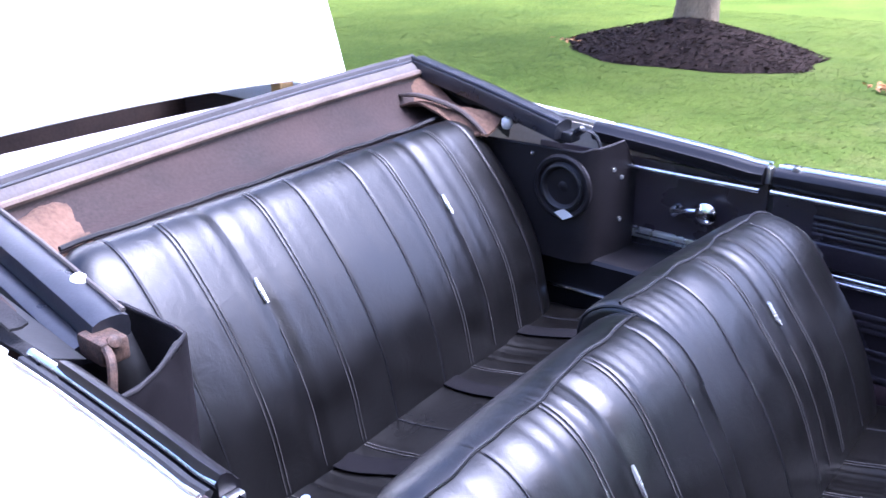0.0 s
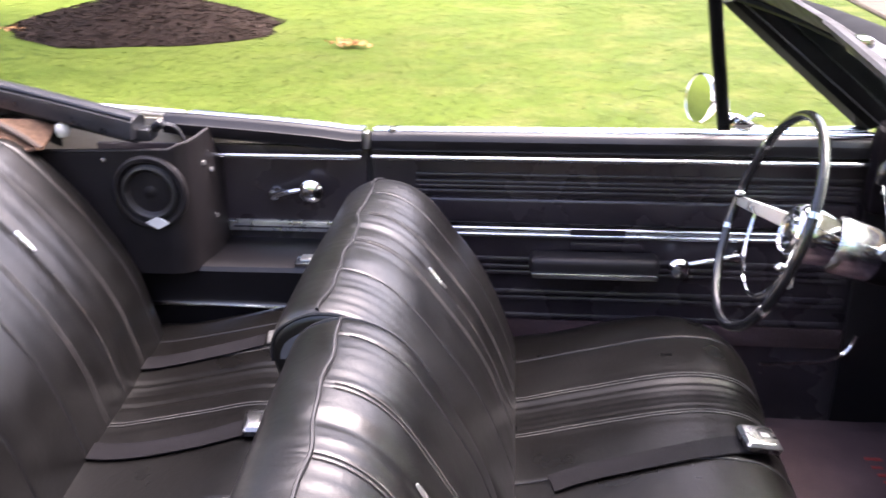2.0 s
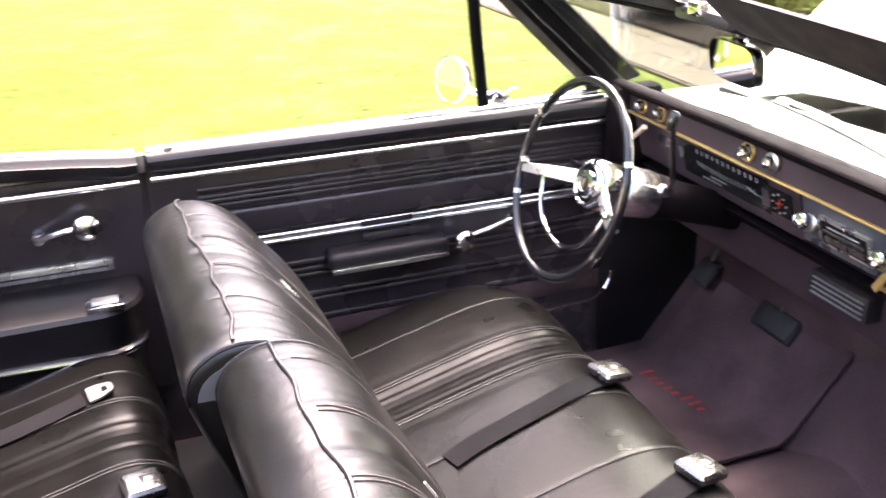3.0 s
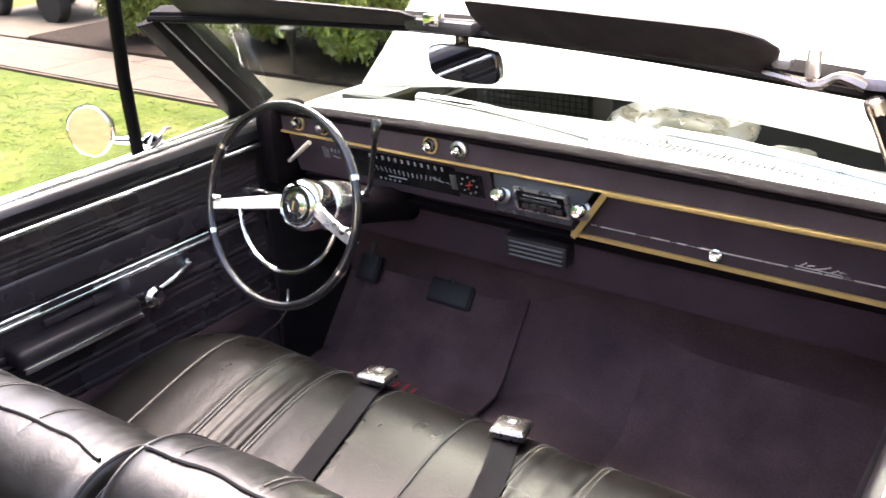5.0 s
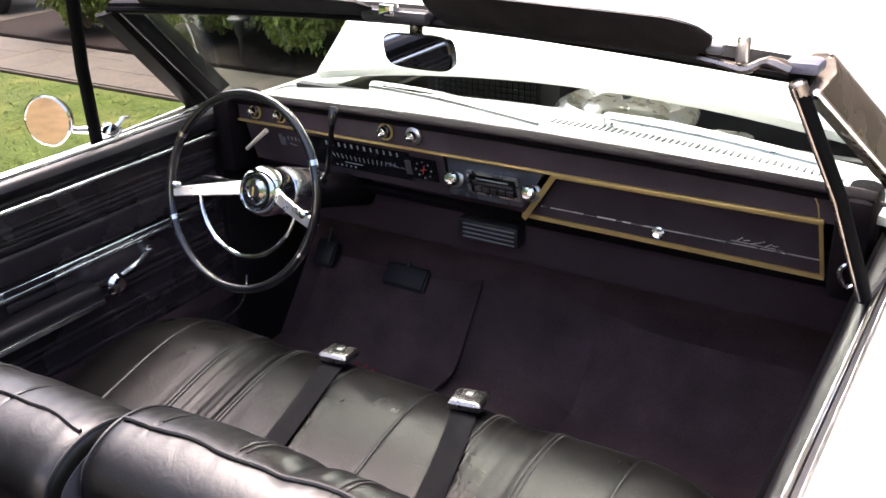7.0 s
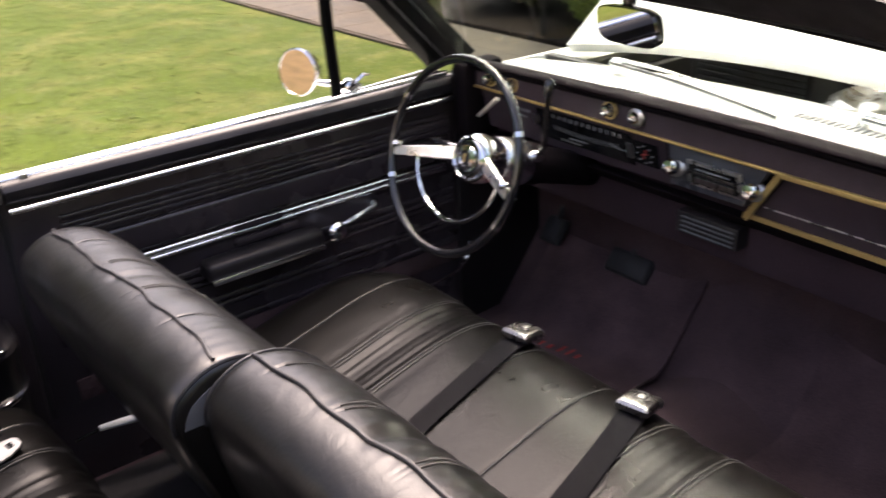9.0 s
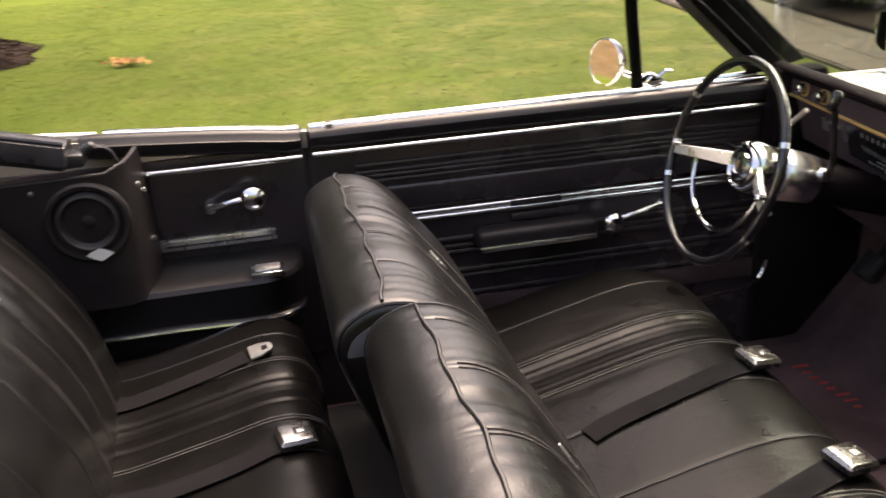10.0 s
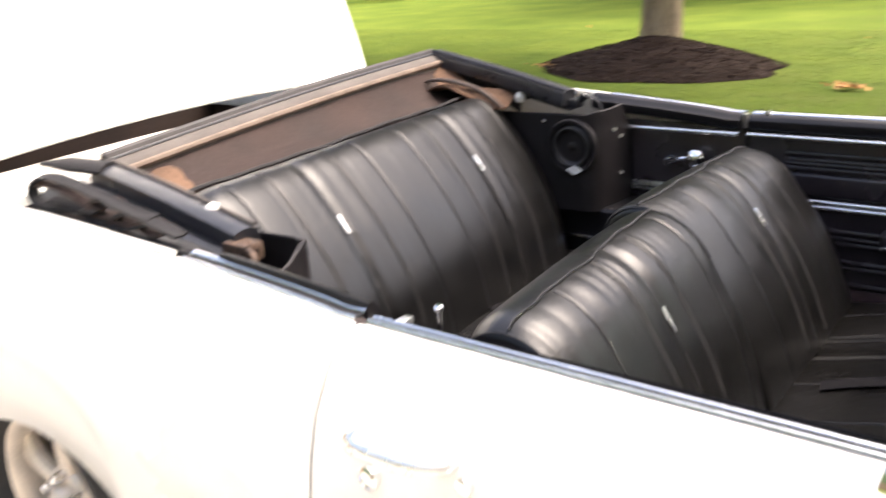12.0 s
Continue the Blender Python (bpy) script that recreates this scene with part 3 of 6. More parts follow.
def belt_y(x):
    if x < -0.3:
        return 0.775 + 0.02 * math.sin(min(1, (-x - 0.3) / 1.2) * 1.57)
    return 0.775 + 0.012 * max(0.0, min(1.0, x))


SECTION = [(0.0, 0.0), (0.018, 0.002), (0.045, -0.012), (0.075, -0.045), (0.105, -0.095), (0.125, -0.16), (0.138, -0.24),
           (0.142, -0.30), (0.132, -0.37), (0.125, -0.45), (0.110, -0.56), (0.085, -0.68)]


def side_point(x, v, side):
    """A point of the outer skin at station x; v goes from the belt to the sill."""
    s = v * (len(SECTION) - 1)
    i = min(int(s), len(SECTION) - 2)
    u = s - i
    dy = SECTION[i][0] * (1 - u) + SECTION[i + 1][0] * u
    dz = SECTION[i][1] * (1 - u) + SECTION[i + 1][1] * u
    if side > 0:
        dz -= 0.022 * min(1.0, dy / 0.020)
    bz = belt_z(x)
    low = 0.22
    for wx, wz in (WHEEL_R, WHEEL_F):
        if abs(x - wx) < 0.35:
            low = max(low, wz - 0.022 + 0.25 * math.sqrt(1 - ((x - wx) / 0.35) ** 2))
    z = bz + dz * (bz - low) / 0.68 if low > 0.23 else max(low, bz + dz)
    return Vector((x, side * (belt_y(x) + dy), z))


def skin(x0, x1, side, nu):
    return shell(lambda u, v: side_point(x0 + (x1 - x0) * u, v, side), nu, 33, (0, -side * 0.010, -0.002))


for side in (1, -1):
    part("quarter_panel", skin(-2.25, -0.0030, side, 90), PAINT, car)
    part("front_fender", skin(1.196, 2.75, side, 46), PAINT, car)
    door = part("door", skin(0.0030, 1.188, side, 24), PAINT, car, "white car door")
    # jamb coloured dark instead of white, painting the shade of the door gap
    part("door_jamb", shell(lambda u, v: side_point(-0.012 + 0.024 * u, 0.06 + 0.94 * v, side) + Vector((0, -side * 0.016, 0)), 2, 24, (0, -side * 0.006, 0)), BODY_DARK, car)
    # chrome mouldings along the belt, with the window slot between them
    for x0, x1, owner in ((-0.40, -0.012, car), (0.012, 1.05, door)):
        n = 24
        xs = [x0 + (x1 - x0) * i / n for i in range(n + 1)]
        if side > 0:
            part("belt_moulding", tube([(x, belt_y(x) + 0.002, belt_z(x) + 0.010) for x in xs], 0.0038, 8, flat=0.8), CHROME, owner, "chrome belt moulding")
            part("window_seal", tube([(x, belt_y(x) - 0.010, belt_z(x) + 0.006) for x in xs], 0.0065, 6), RUBBER, owner)
            part("inner_moulding", tube([(x, belt_y(x) - 0.026, belt_z(x) + 0.012) for x in xs], 0.0078, 10, flat=0.8), TRIM, owner, "chrome inner moulding")
        else:
            gap = 0.030 if x1 < 0 else 0.017
            part("belt_moulding", tube([(x, -belt_y(x) + 0.003, belt_z(x) + 0.004) for x in xs], 0.0032, 8, flat=0.8), TRIM, owner, "chrome belt moulding")
            part("window_seal", tube([(x, -belt_y(x) + 0.5 * gap, belt_z(x) - 0.001) for x in xs], 0.006, 6), RUBBER, owner)
            part("inner_moulding", tube([(x, -belt_y(x) + gap, belt_z(x) + 0.004) for x in xs], 0.0070 if x1 < 0 else 0.0036, 12, flat=0.8), TRIM, owner, "chrome inner moulding")
    part("belt_moulding", tube([(-0.42 - 0.1 * i, side * (belt_y(-0.42 - 0.1 * i) - 0.004), belt_z(-0.42 - 0.1 * i) + 0.006) for i in range(10)], 0.0065, 8, flat=0.8), PAINT, car)

part("well_side", shell(lambda u, v: (-0.80 + 0.44 * u, 0.752, 0.86 + (belt_z(-0.80 + 0.44 * u) - 0.866) * v), 12, 4, (0, 0.006, 0)), CREAM, car, "cream-painted roof well side")
# the rear body round the roof well and the boot
part("rear_deck", shell(lambda u, v: (-1.02 - 0.33 * u, -0.785 + 1.57 * v, belt_z(-1.0) - 0.006 - 0.012 * u + 0.012 * math.sin(math.pi * v)), 8, 24, (0, 0, -0.02)), PAINT, car)
part("boot_floor", box(-2.2, -1.36, -0.74, 0.74, 0.42, 0.45), BODY_DARK, car)
part("boot_front_wall", box(-1.33, -1.30, -0.74, 0.74, 0.30, 0.93), BODY_DARK, car)
# dark panels added in the boot so the gap under the lid looks shaded
part("boot_shade_panel", box(-2.21, -2.19, -0.74, 0.74, 0.42, 0.93), BODY_DARK, car)
for side in (1, -1):
    part("boot_shade_side", box(-2.2, -1.32, side * 0.745 - 0.006, side * 0.745 + 0.006, 0.42, 0.90), BODY_DARK, car)
part("tail_panel", box(-2.27, -2.22, -0.86, 0.86, 0.35, 0.90, bev=0.015), PAINT, car)
for side in (1, -1):
    part("boot_gutter", box(-2.2, -1.36, side * 0.735 - 0.035, side * 0.735 + 0.035, 0.86, 0.955, bev=0.01), PAINT, car)


def lid_point(u, v):
    # v across the car, u from the hinge edge to the free edge
    yy = (v - 0.5) * 1.475 * (1 - 0.05 * u)
    r = 0.95 * u
    ang = radians(68)
    crown = 0.035 * (1 - (2 * v - 1) ** 2)
    bulge = 0.04 * math.sin(math.pi * u)
    return Vector((-1.33 - math.cos(ang) * r + math.sin(ang) * bulge, yy, 0.992 + crown + math.sin(ang) * r + math.cos(ang) * bulge))


part("boot_lid", shell(lid_point, 20, 24, (-0.022, 0, -0.01)), PAINT, car, "raised white boot lid")
part("boot_lid_frame", shell(lambda u, v: lid_point(0.04 + 0.9 * u, 0.04 + 0.92 * v) + Vector((-0.026, 0, -0.012)), 10, 12, (-0.02, 0, -0.01)), BODY_DARK, car)
single("wood_block", box(-1.42, -1.375, 0.515, 0.565, 0.955, 1.035, bev=0.003), WOOD, "small pine block propping the open boot lid", "wood block")
single("prop_block", box(-1.30, -1.25, -0.70, -0.66, 0.955, 1.005, bev=0.003), WOOD, "small yellowish wood block under the boot lid", "wood block")

# bonnet, cowl and engine bay
def bonnet_point(u, v):
    yy = (v - 0.5) * 1.40
    ang = radians(37 + 4 * u)
    curve = 0.055 * (1 - (2 * v - 1) ** 2)
    r = 1.28 * u
    return Vector((1.40 + math.cos(ang) * r, yy, 0.955 + 1.1 * curve + math.sin(ang) * r))


part("bonnet_liner", shell(lambda u, v: bonnet_point(0.02 + 0.96 * u, 0.02 + 0.96 * v) + Vector((0.014, 0, -0.030)), 10, 12, (0.004, 0, -0.010)), PAINT, car, "white bonnet underside")
part("bonnet", shell(bonnet_point, 18, 24, (0.012, 0, -0.022)), PAINT, car, "raised white bonnet")


def cowl_point(u, v):
    yy = (v - 0.5) * 1.53
    arc = 0.06 * (2 * v - 1) ** 2
    return Vector((1.102 - 0.6 * arc * (1 - u) - 0.8 * arc * u + 0.288 * u, yy, 0.968 - 0.02 * u - 0.03 * (2 * v - 1) ** 2))


part("cowl", shell(cowl_point, 8, 32, (0, 0, -0.015)), PAINT, car, "white cowl under the windscreen")
slot = box(-0.017, 0.017, -0.0022, 0.0022, -0.003, 0.0012)
slot_me = mesh_of("vent_slot", slot, STRAP)
for k in range(44):
    v = 0.08 + 0.385 * k / 43
    p = cowl_point(0.576, v)
    o = new("vent_slot", slot_me)
    o.parent = car
    o.matrix_basis = Matrix.Translation(p + Vector((0, 0, 0.001))) @ Euler((0, radians(5), radians(4))).to_matrix().to_4x4()
part("firewall", box(1.36, 1.385, -0.74, 0.74, 0.2, 0.93), ENGINE, car)
part("engine_bay_floor", box(1.38, 2.75, -0.74, 0.74, 0.18, 0.22), ENGINE, car)
for side in (1, -1):
    part("inner_fender", box(1.38, 2.72, side * 0.66 - 0.02, side * 0.66 + 0.02, 0.2, 0.86, bev=0.01), ENGINE, car)
    part("fender_top", shell(lambda u, v: (1.36 + 1.36 * u, side * (0.665 + 0.125 * v), 0.915 - 0.02 * u + 0.01 * math.sin(3.1 * v)), 10, 6, (0, 0, -0.012)), PAINT, car)
part("radiator_support", box(2.70, 2.75, -0.80, 0.80, 0.25, 0.84, bev=0.01), ENGINE, car)
part("engine_block", box(1.55, 2.25, -0.28, 0.30, 0.25, 0.66, bev=0.05), ENGINE, car)
for side in (1, -1):
    part("valve_cover", box(1.62, 2.18, side * 0.2 - 0.07, side * 0.2 + 0.07, 0.62, 0.71, bev=0.03), BRUSHED, car)
heater = part("blower_box", box(1.80, 1.93, 0.24, 0.62, 0.55, 0.905, bev=0.012), ENGINE, car, "dark ribbed box in the engine bay")
rib_me = mesh_of("rib", box(-0.005, 0.0, -0.0068, 0.0068, -0.0062, 0.0062, bev=0.0015, seg=1), STRAP)
for i in range(18):
    for j in range(7):
        o = new("rib", rib_me)
        o.parent = heater
        o.matrix_basis = Matrix.Translation((1.798, 0.262 + 0.0187 * i, 0.783 + 0.0168 * j))
cleaner = thing("air_cleaner", "round chrome air cleaner on top of the engine", "air cleaner", (1.85, 0.01, 0.70))
cm = Matrix.Translation((1.85, 0.01, 0.010)) @ Matrix.Diagonal((1.07, 1.07, 1.0, 1.0))
part("base", rev([(0.07, 0.70), (0.10, 0.735), (0.17, 0.745), (0.17, 0.80)], cm, 40), CHROME, cleaner)
part("cover", rev([(0.178, 0.795), (0.182, 0.812), (0.172, 0.830), (0.150, 0.842), (0.138, 0.828), (0.112, 0.822), (0.095, 0.838), (0.05, 0.847), (0.012, 0.848)], cm, 48), SATIN, cleaner)
part("wing_nut", rev([(0.012, 0.846), (0.012, 0.862), (0.006, 0.872)], cm, 12), BRUSHED, cleaner)

# wheels
def wheel(x, side):
    """A five-spoke alloy wheel set well inside its arch."""
    y = side * 0.79
    m = facing((x, y, 0.325), (0, side, 0))
    w = part("wheel", hoop([(0.195, -0.09), (0.28, -0.10), (0.318, -0.075), (0.325, 0.0), (0.318, 0.060), (0.285, 0.078), (0.24, 0.066), (0.202, 0.030)], m, 48), TYRE, car, "black tyre on a five-spoke alloy wheel")
    rim = part("rim", hoop([(0.178, -0.07), (0.182, 0.0), (0.186, 0.022), (0.196, 0.032), (0.205, 0.036), (0.209, 0.031), (0.205, 0.020), (0.200, -0.07)], m, 48), ALLOY, w, "pale weathered alloy rim")
    part("drum", rev([(0.165, -0.068), (0.165, -0.040), (0.12, -0.034), (0.01, -0.034)], m, 32), BODY_DARK, w)
    part("hub", rev([(0.072, -0.034), (0.072, 0.000), (0.062, 0.010), (0.036, 0.012), (0.031, 0.034), (0.022, 0.042), (0.002, 0.044)], m, 28), ALLOY, w)
    for k in range(5):
        turn = m @ Matrix.Rotation(2 * math.pi * (k + 0.15) / 5, 4, "Z")
        secs = []
        for r, hw, z in ((0.050, 0.026, 0.004), (0.085, 0.024, 0.010), (0.130, 0.028, 0.012), (0.165, 0.036, 0.006), (0.184, 0.046, -0.002)):
            secs.append([turn @ Vector((r, a * hw, z + b)) for a, b in ((-1, -0.022), (-0.9, -0.004), (-0.55, 0.004), (0, 0.001), (0.55, 0.004), (0.9, -0.004), (1, -0.022))])
        part("spoke", loft(secs), ALLOY, rim)
        a = 2 * math.pi * (k + 0.25) / 5
        part("lug_nut", rev([(0.014, 0.006), (0.014, 0.026), (0.010, 0.036), (0.002, 0.039)], m @ Matrix.Translation((0.054 * math.cos(a), 0.054 * math.sin(a), 0)), 10), CHROME, w)


for side in (1, -1):
    wheel(WHEEL_R[0] - 0.06, side)
    wheel(WHEEL_F[0], side)
    for wx, wz in (WHEEL_R, WHEEL_F):
        part("wheel_well", box(wx - 0.42, wx + 0.42, side * 0.64 - 0.02, side * 0.64 + 0.02, 0.25, 0.74), BODY_DARK, car)

# passenger door handle and lock
hy = -0.893
part("door_handle", tube(smooth_line([(0.085, hy + 0.005, 0.826), (0.095, hy - 0.022, 0.832), (0.13, hy - 0.032, 0.834), (0.19, hy - 0.030, 0.834), (0.232, hy - 0.012, 0.832), (0.238, hy + 0.01, 0.830)], 20), 0.009, 10, flat=1.2), SATIN, car, "chrome door handle")
part("handle_button", rev([(0.015, 0), (0.015, 0.02), (0.011, 0.024)], facing((0.100, hy - 0.004, 0.832), (0, -1, 0)), 16), CHROME, car)
part("key_cover", rev([(0.012, -0.006), (0.012, 0.003), (0.008, 0.005)], facing((0.262, hy - 0.004, 0.812), (0, -1, 0)), 18), CHROME, car)
part("lock_cylinder", rev([(0.017, -0.012), (0.017, 0.006), (0.012, 0.009), (0.011, 0.006)], facing((0.112, hy - 0.008, 0.778), (0, -1, 0)), 20), CHROME, car)

# inner floor, tunnel, bulkhead and lower sides: the tub of the cabin
def floor_point(u, v):
    x = -1.0 + 2.38 * u
    y = (v - 0.5) * 1.46
    z = 0.26 + 0.10 * math.exp(-(y / 0.15) ** 2)
    if x < -0.45:
        z += 0.12
    if x > 1.18:
        z += (x - 1.18) * 1.25
    return (x, y, z)


part("floor_carpet", shell(floor_point, 48, 40, (0, 0, -0.02)), CARPET, car, "dark brown-black floor carpet")
for side in (1, -1):
    part("cabin_side", box(-1.0, 1.36, side * 0.757 - 0.004, side * 0.757 + 0.004, 0.2, 0.60), VINYL_SIDE, car)
    part("kick_panel", box(1.05, 1.36, side * 0.735 - 0.006, side * 0.735 + 0.006, 0.25, 0.87, bev=0.004), ROLL, car)
part("rear_bulkhead", box(-1.02, -0.99, -0.75, 0.75, 0.3, 0.94), BODY_DARK, car)
part("bulkhead_carpet", box(1.33, 1.355, -0.74, 0.74, 0.3, 0.90), CARPET, car)

part("sill_trim", tube(smooth_line([(0.86, 0.668, 0.440), (0.96, 0.684, 0.438), (1.02, 0.700, 0.438), (1.06, 0.716, 0.455), (1.075, 0.722, 0.490)], 16), 0.0045, 8), CHROME, car, "thin chrome sill trim")

# floor mats
def floor_mat(y0, y1, label):
    t = thing("floor_mat", label, "floor mat", (1.0, (y0 + y1) / 2, 0.27))

    def f(u, v):
        x, y = 0.84 + 0.52 * u, y0 + (y1 - y0) * v
        z = 0.268 + 0.10 * math.exp(-(y / 0.15) ** 2) + (max(0, x - 1.18) * 1.25)
        return (x, y, z + 0.004)
    part("carpet_pad", shell(f, 16, 12, (0, 0, 0.008)), MAT_CARPET, t)
    return t


driver_mat = floor_mat(0.16, 0.66, "dark floor mat with red stitched script under the steering wheel")
floor_mat(-0.66, -0.16, "dark carpet floor mat on the passenger side")
# black sheet added over the rear carpet to stand for the footwell's shade
rear_floor_shade = thing("floor_mat", "added black sheet standing for the shade between the seats", "floor mat", (0.12, 0, 0.27))
part("shade_pad", shell(lambda u, v: (-0.05 + 0.36 * u, -0.70 + 1.40 * v, 0.266 + 0.10 * math.exp(-((-0.70 + 1.40 * v) / 0.15) ** 2)), 4, 36, (0, 0, 0.008)), RUBBER, rear_floor_shade)
for k, (dy, w, h) in enumerate(((0.0, 0.014, 0.05), (0.03, 0.012, 0.03), (0.055, 0.016, 0.026), (0.08, 0.012, 0.03), (0.105, 0.018, 0.026), (0.135, 0.012, 0.045), (0.16, 0.012, 0.045), (0.185, 0.016, 0.026))):
    part("stitched_mark", box(1.075 + 0.2 * dy, 1.075 + 0.2 * dy + 0.7 * h, 0.56 - dy - 0.5 * w, 0.56 - dy, 0.280, 0.2825), RED_THREAD, driver_mat)

# ---- seats ----
def seam_shape(y, seams):
    """Sinking of the cover at y: seams are (place, width, depth)."""
    return sum(-d * math.exp(-((y - s) / w) ** 2) for s, w, d in seams)


def padded(profile, y0, y1, seams, n_prof=56, n_y=150, end=0.05, front=(0.0, 0.62), puff=0.006, wrinkle=0.0009, seed=0.0, crown=0.0, lift=None, endk=0.42, pucker=None):
    """A padded bench part: a closed x-z profile carried along y, with sunk seams over its covered stretch and rounded ends."""
    ring = smooth_line([(x, 0, z) for x, z in profile], n_prof, True)
    cen = sum(ring, Vector()) / n_prof
    nor = []
    for i in range(n_prof):
        d = ring[(i + 1) % n_prof] - ring[i - 1]
        n = Vector((d.z, 0, -d.x)).normalized()
        nor.append(n if n.dot(ring[i] - cen) > 0 else -n)
    places = sorted(s for s, w, d in seams if d >= 0.004)

    def weight(i):
        s = i / n_prof
        a, b = front
        if s < a or s > b:
            return 0.0
        return min(1.0, (s - a) / 0.06, (b - s) / 0.06)

    def at(i, y):
        low_end = y - y0 < y1 - y
        e = min(y - y0, y1 - y)
        en, ek = (end[0 if low_end else 1], endk[0 if low_end else 1]) if isinstance(end, tuple) else (end, endk)
        k = 1.0
        if e < en:
            k = 1 - ek * (1 - math.sqrt(max(0.0, 1 - (1 - e / en) ** 2)))
        p = cen + (ring[i] - cen) * k
        w = weight(i)
        low = max([q for q in places if q <= y], default=y0)
        high = min([q for q in places if q > y], default=y1)
        bulge = math.sin(math.pi * (y - low) / max(high - low, 1e-4)) if high > low else 0
        d = w * (seam_shape(y, seams) + puff * bulge)
        d += w * wrinkle * noise.noise((y * 14 + seed, ring[i].x * 9, ring[i].z * 9))
        if pucker:
            # short creases across the crest
            s0, sw, amp = pucker
            d += amp * math.exp(-((i / n_prof - s0) / sw) ** 2) * noise.noise((y * 66 + 0.05 * i, seed * 3.1, i * 0.035))
        d += 0.12 * wrinkle * noise.noise((y * 45 + seed, ring[i].x * 25, ring[i].z * 25)) * w
        p = p + nor[i] * d
        m = (y - (y0 + y1) / 2) / ((y1 - y0) / 2)
        up = crown * (1 - m * m)
        return Vector((p.x, y, p.z + up + (lift(y) if lift else 0)))

    ys = [y0 + (y1 - y0) * (0.5 - 0.5 * math.cos(math.pi * j / n_y)) * 0.25 + (y1 - y0) * j / n_y * 0.75 for j in range(n_y + 1)]
    extra = sorted(ys + [s + w * k for s, w, d in seams for k in (-1.9, -1.2, -0.6, 0, 0.6, 1.2, 1.9)])
    ys = [extra[0]]
    for y in extra[1:-1]:
        if y - ys[-1] > 0.0009 and y1 - y > 0.0009 and y > y0:
            ys.append(y)
    ys.append(y1)
    bm = loft([[at(i, y) for i in range(n_prof)] for y in ys])
    return bm, at, nor


def seam_tube(at, nor, y, i0, i1, r, off, tilt=None):
    pts = []
    for i in range(i0, i1 + 1):
        p = at(i, y)
        p = p + nor[i] * off
        pts.append(tilt @ p if tilt else p)
    return tube(pts, r, 6)


def quilt(yc, fold=0.0, pw=0.100, b=0.200):
    """The pleats of one seating place: two piped seams, two doubled rows of stitches and a soft valley with the badge."""
    out = [(yc + s * b, 0.0028, 0.0020) for s in (-1, 1)]
    out += [(yc + s * pw + t, 0.0026, 0.0009) for s in (-1, 1) for t in (-0.0045, 0.0045)]
    out += [(yc, 0.017, 0.0042), (yc - 0.45 * pw, 0.013, 0.0008), (yc + 0.48 * pw, 0.014, 0.0007)]
    out += [(yc + s * (pw + 0.020), 0.012, 0.0007) for s in (-1, 1)]
    if fold:
        out += [(yc + d, 0.009, fold * k) for d, k in ((-0.040, 0.9), (-0.022, 0.5), (0.018, 0.8), (0.036, 1.0))]
    return out


def dress(seat, owner, at, nor, yc, i0, i1, tilt=None, badge=None, short=0, pw=0.100, b=0.200):
    for s in (-1, 1):
        part("piping", seam_tube(at, nor, yc + s * b, i0, i1, 0.0015, 0.0008, tilt), PIPING, owner)
        for t in (-0.0045, 0.0045):
            part("stitching", seam_tube(at, nor, yc + s * pw + t, i0 + short, i1, 0.0009, 0.0010, tilt), THREAD, owner)
    if badge is not None:
        part("stitching", seam_tube(at, nor, yc, i0, badge - 2, 0.0009, 0.0010, tilt), THREAD, owner)
        a, c1 = at(badge, yc), at(badge + 1, yc)
        if tilt:
            a, c1 = tilt @ a, tilt @ c1
        d = (c1 - a).normalized()
        c = (a + c1) / 2
        n = nor[badge]
        rows = []
        for k in range(9):
            u = -1 + k / 4
            w = 0.0052 * (1 - 0.25 * abs(u)) * (0.55 if abs(u) > 0.95 else 1.0)
            rows.append([c + d * 0.024 * u + Vector((0, sy * w, 0)) + n * (0.003 + h * 0.003) for sy, h in ((-1, 0), (-0.5, 1), (0.5, 1), (1, 0))])
        part("badge", loft(rows), SATIN, owner, "slim chrome badge")


# rear bench
rear = thing("rear_bench_seat", "black pleated vinyl rear bench seat with chrome badges", "car seat", (-0.3, -0.03, 0.30))
REAR_BACK = [(-0.372, 0.50), (-0.382, 0.60), (-0.412, 0.71), (-0.480, 0.835), (-0.556, 0.935), (-0.605, 0.982), (-0.650, 0.995), (-0.69, 0.975), (-0.71, 0.90), (-0.66, 0.70), (-0.56, 0.50), (-0.45, 0.44)]
seams = quilt(0.255) + quilt(-0.305)
bm, at, nor = padded(REAR_BACK, -0.61, 0.545, seams, end=0.085, front=(0.0, 0.55), seed=3, puff=0.0015, pucker=(0.30, 0.10, 0.0005))
REAR_YAW = Matrix.Translation((-0.5, -0.03, 0)) @ Matrix.Rotation(radians(4.5), 4, "Z") @ Matrix.Translation((0.5, 0.03, 0))
bmesh.ops.transform(bm, matrix=REAR_YAW, verts=bm.verts)
back = part("backrest", bm, VINYL, rear)
for yc in (0.255, -0.305):
    dress(rear, back, at, nor, yc, 3, 27, tilt=REAR_YAW, badge=15)
REAR_CUSH = [(-0.44, 0.546), (-0.34, 0.554), (-0.20, 0.580), (-0.10, 0.598), (-0.035, 0.584), (-0.005, 0.53), (0.0, 0.44), (-0.02, 0.36), (-0.20, 0.34), (-0.42, 0.36), (-0.48, 0.46)]
bm, rear_at, nor = padded(REAR_CUSH, -0.64, 0.575, quilt(0.255, 0.0030) + quilt(-0.305, 0.0030), end=0.06, front=(0.0, 0.62), seed=9, puff=0.005, crown=0.0)
bmesh.ops.transform(bm, matrix=REAR_YAW, verts=bm.verts)
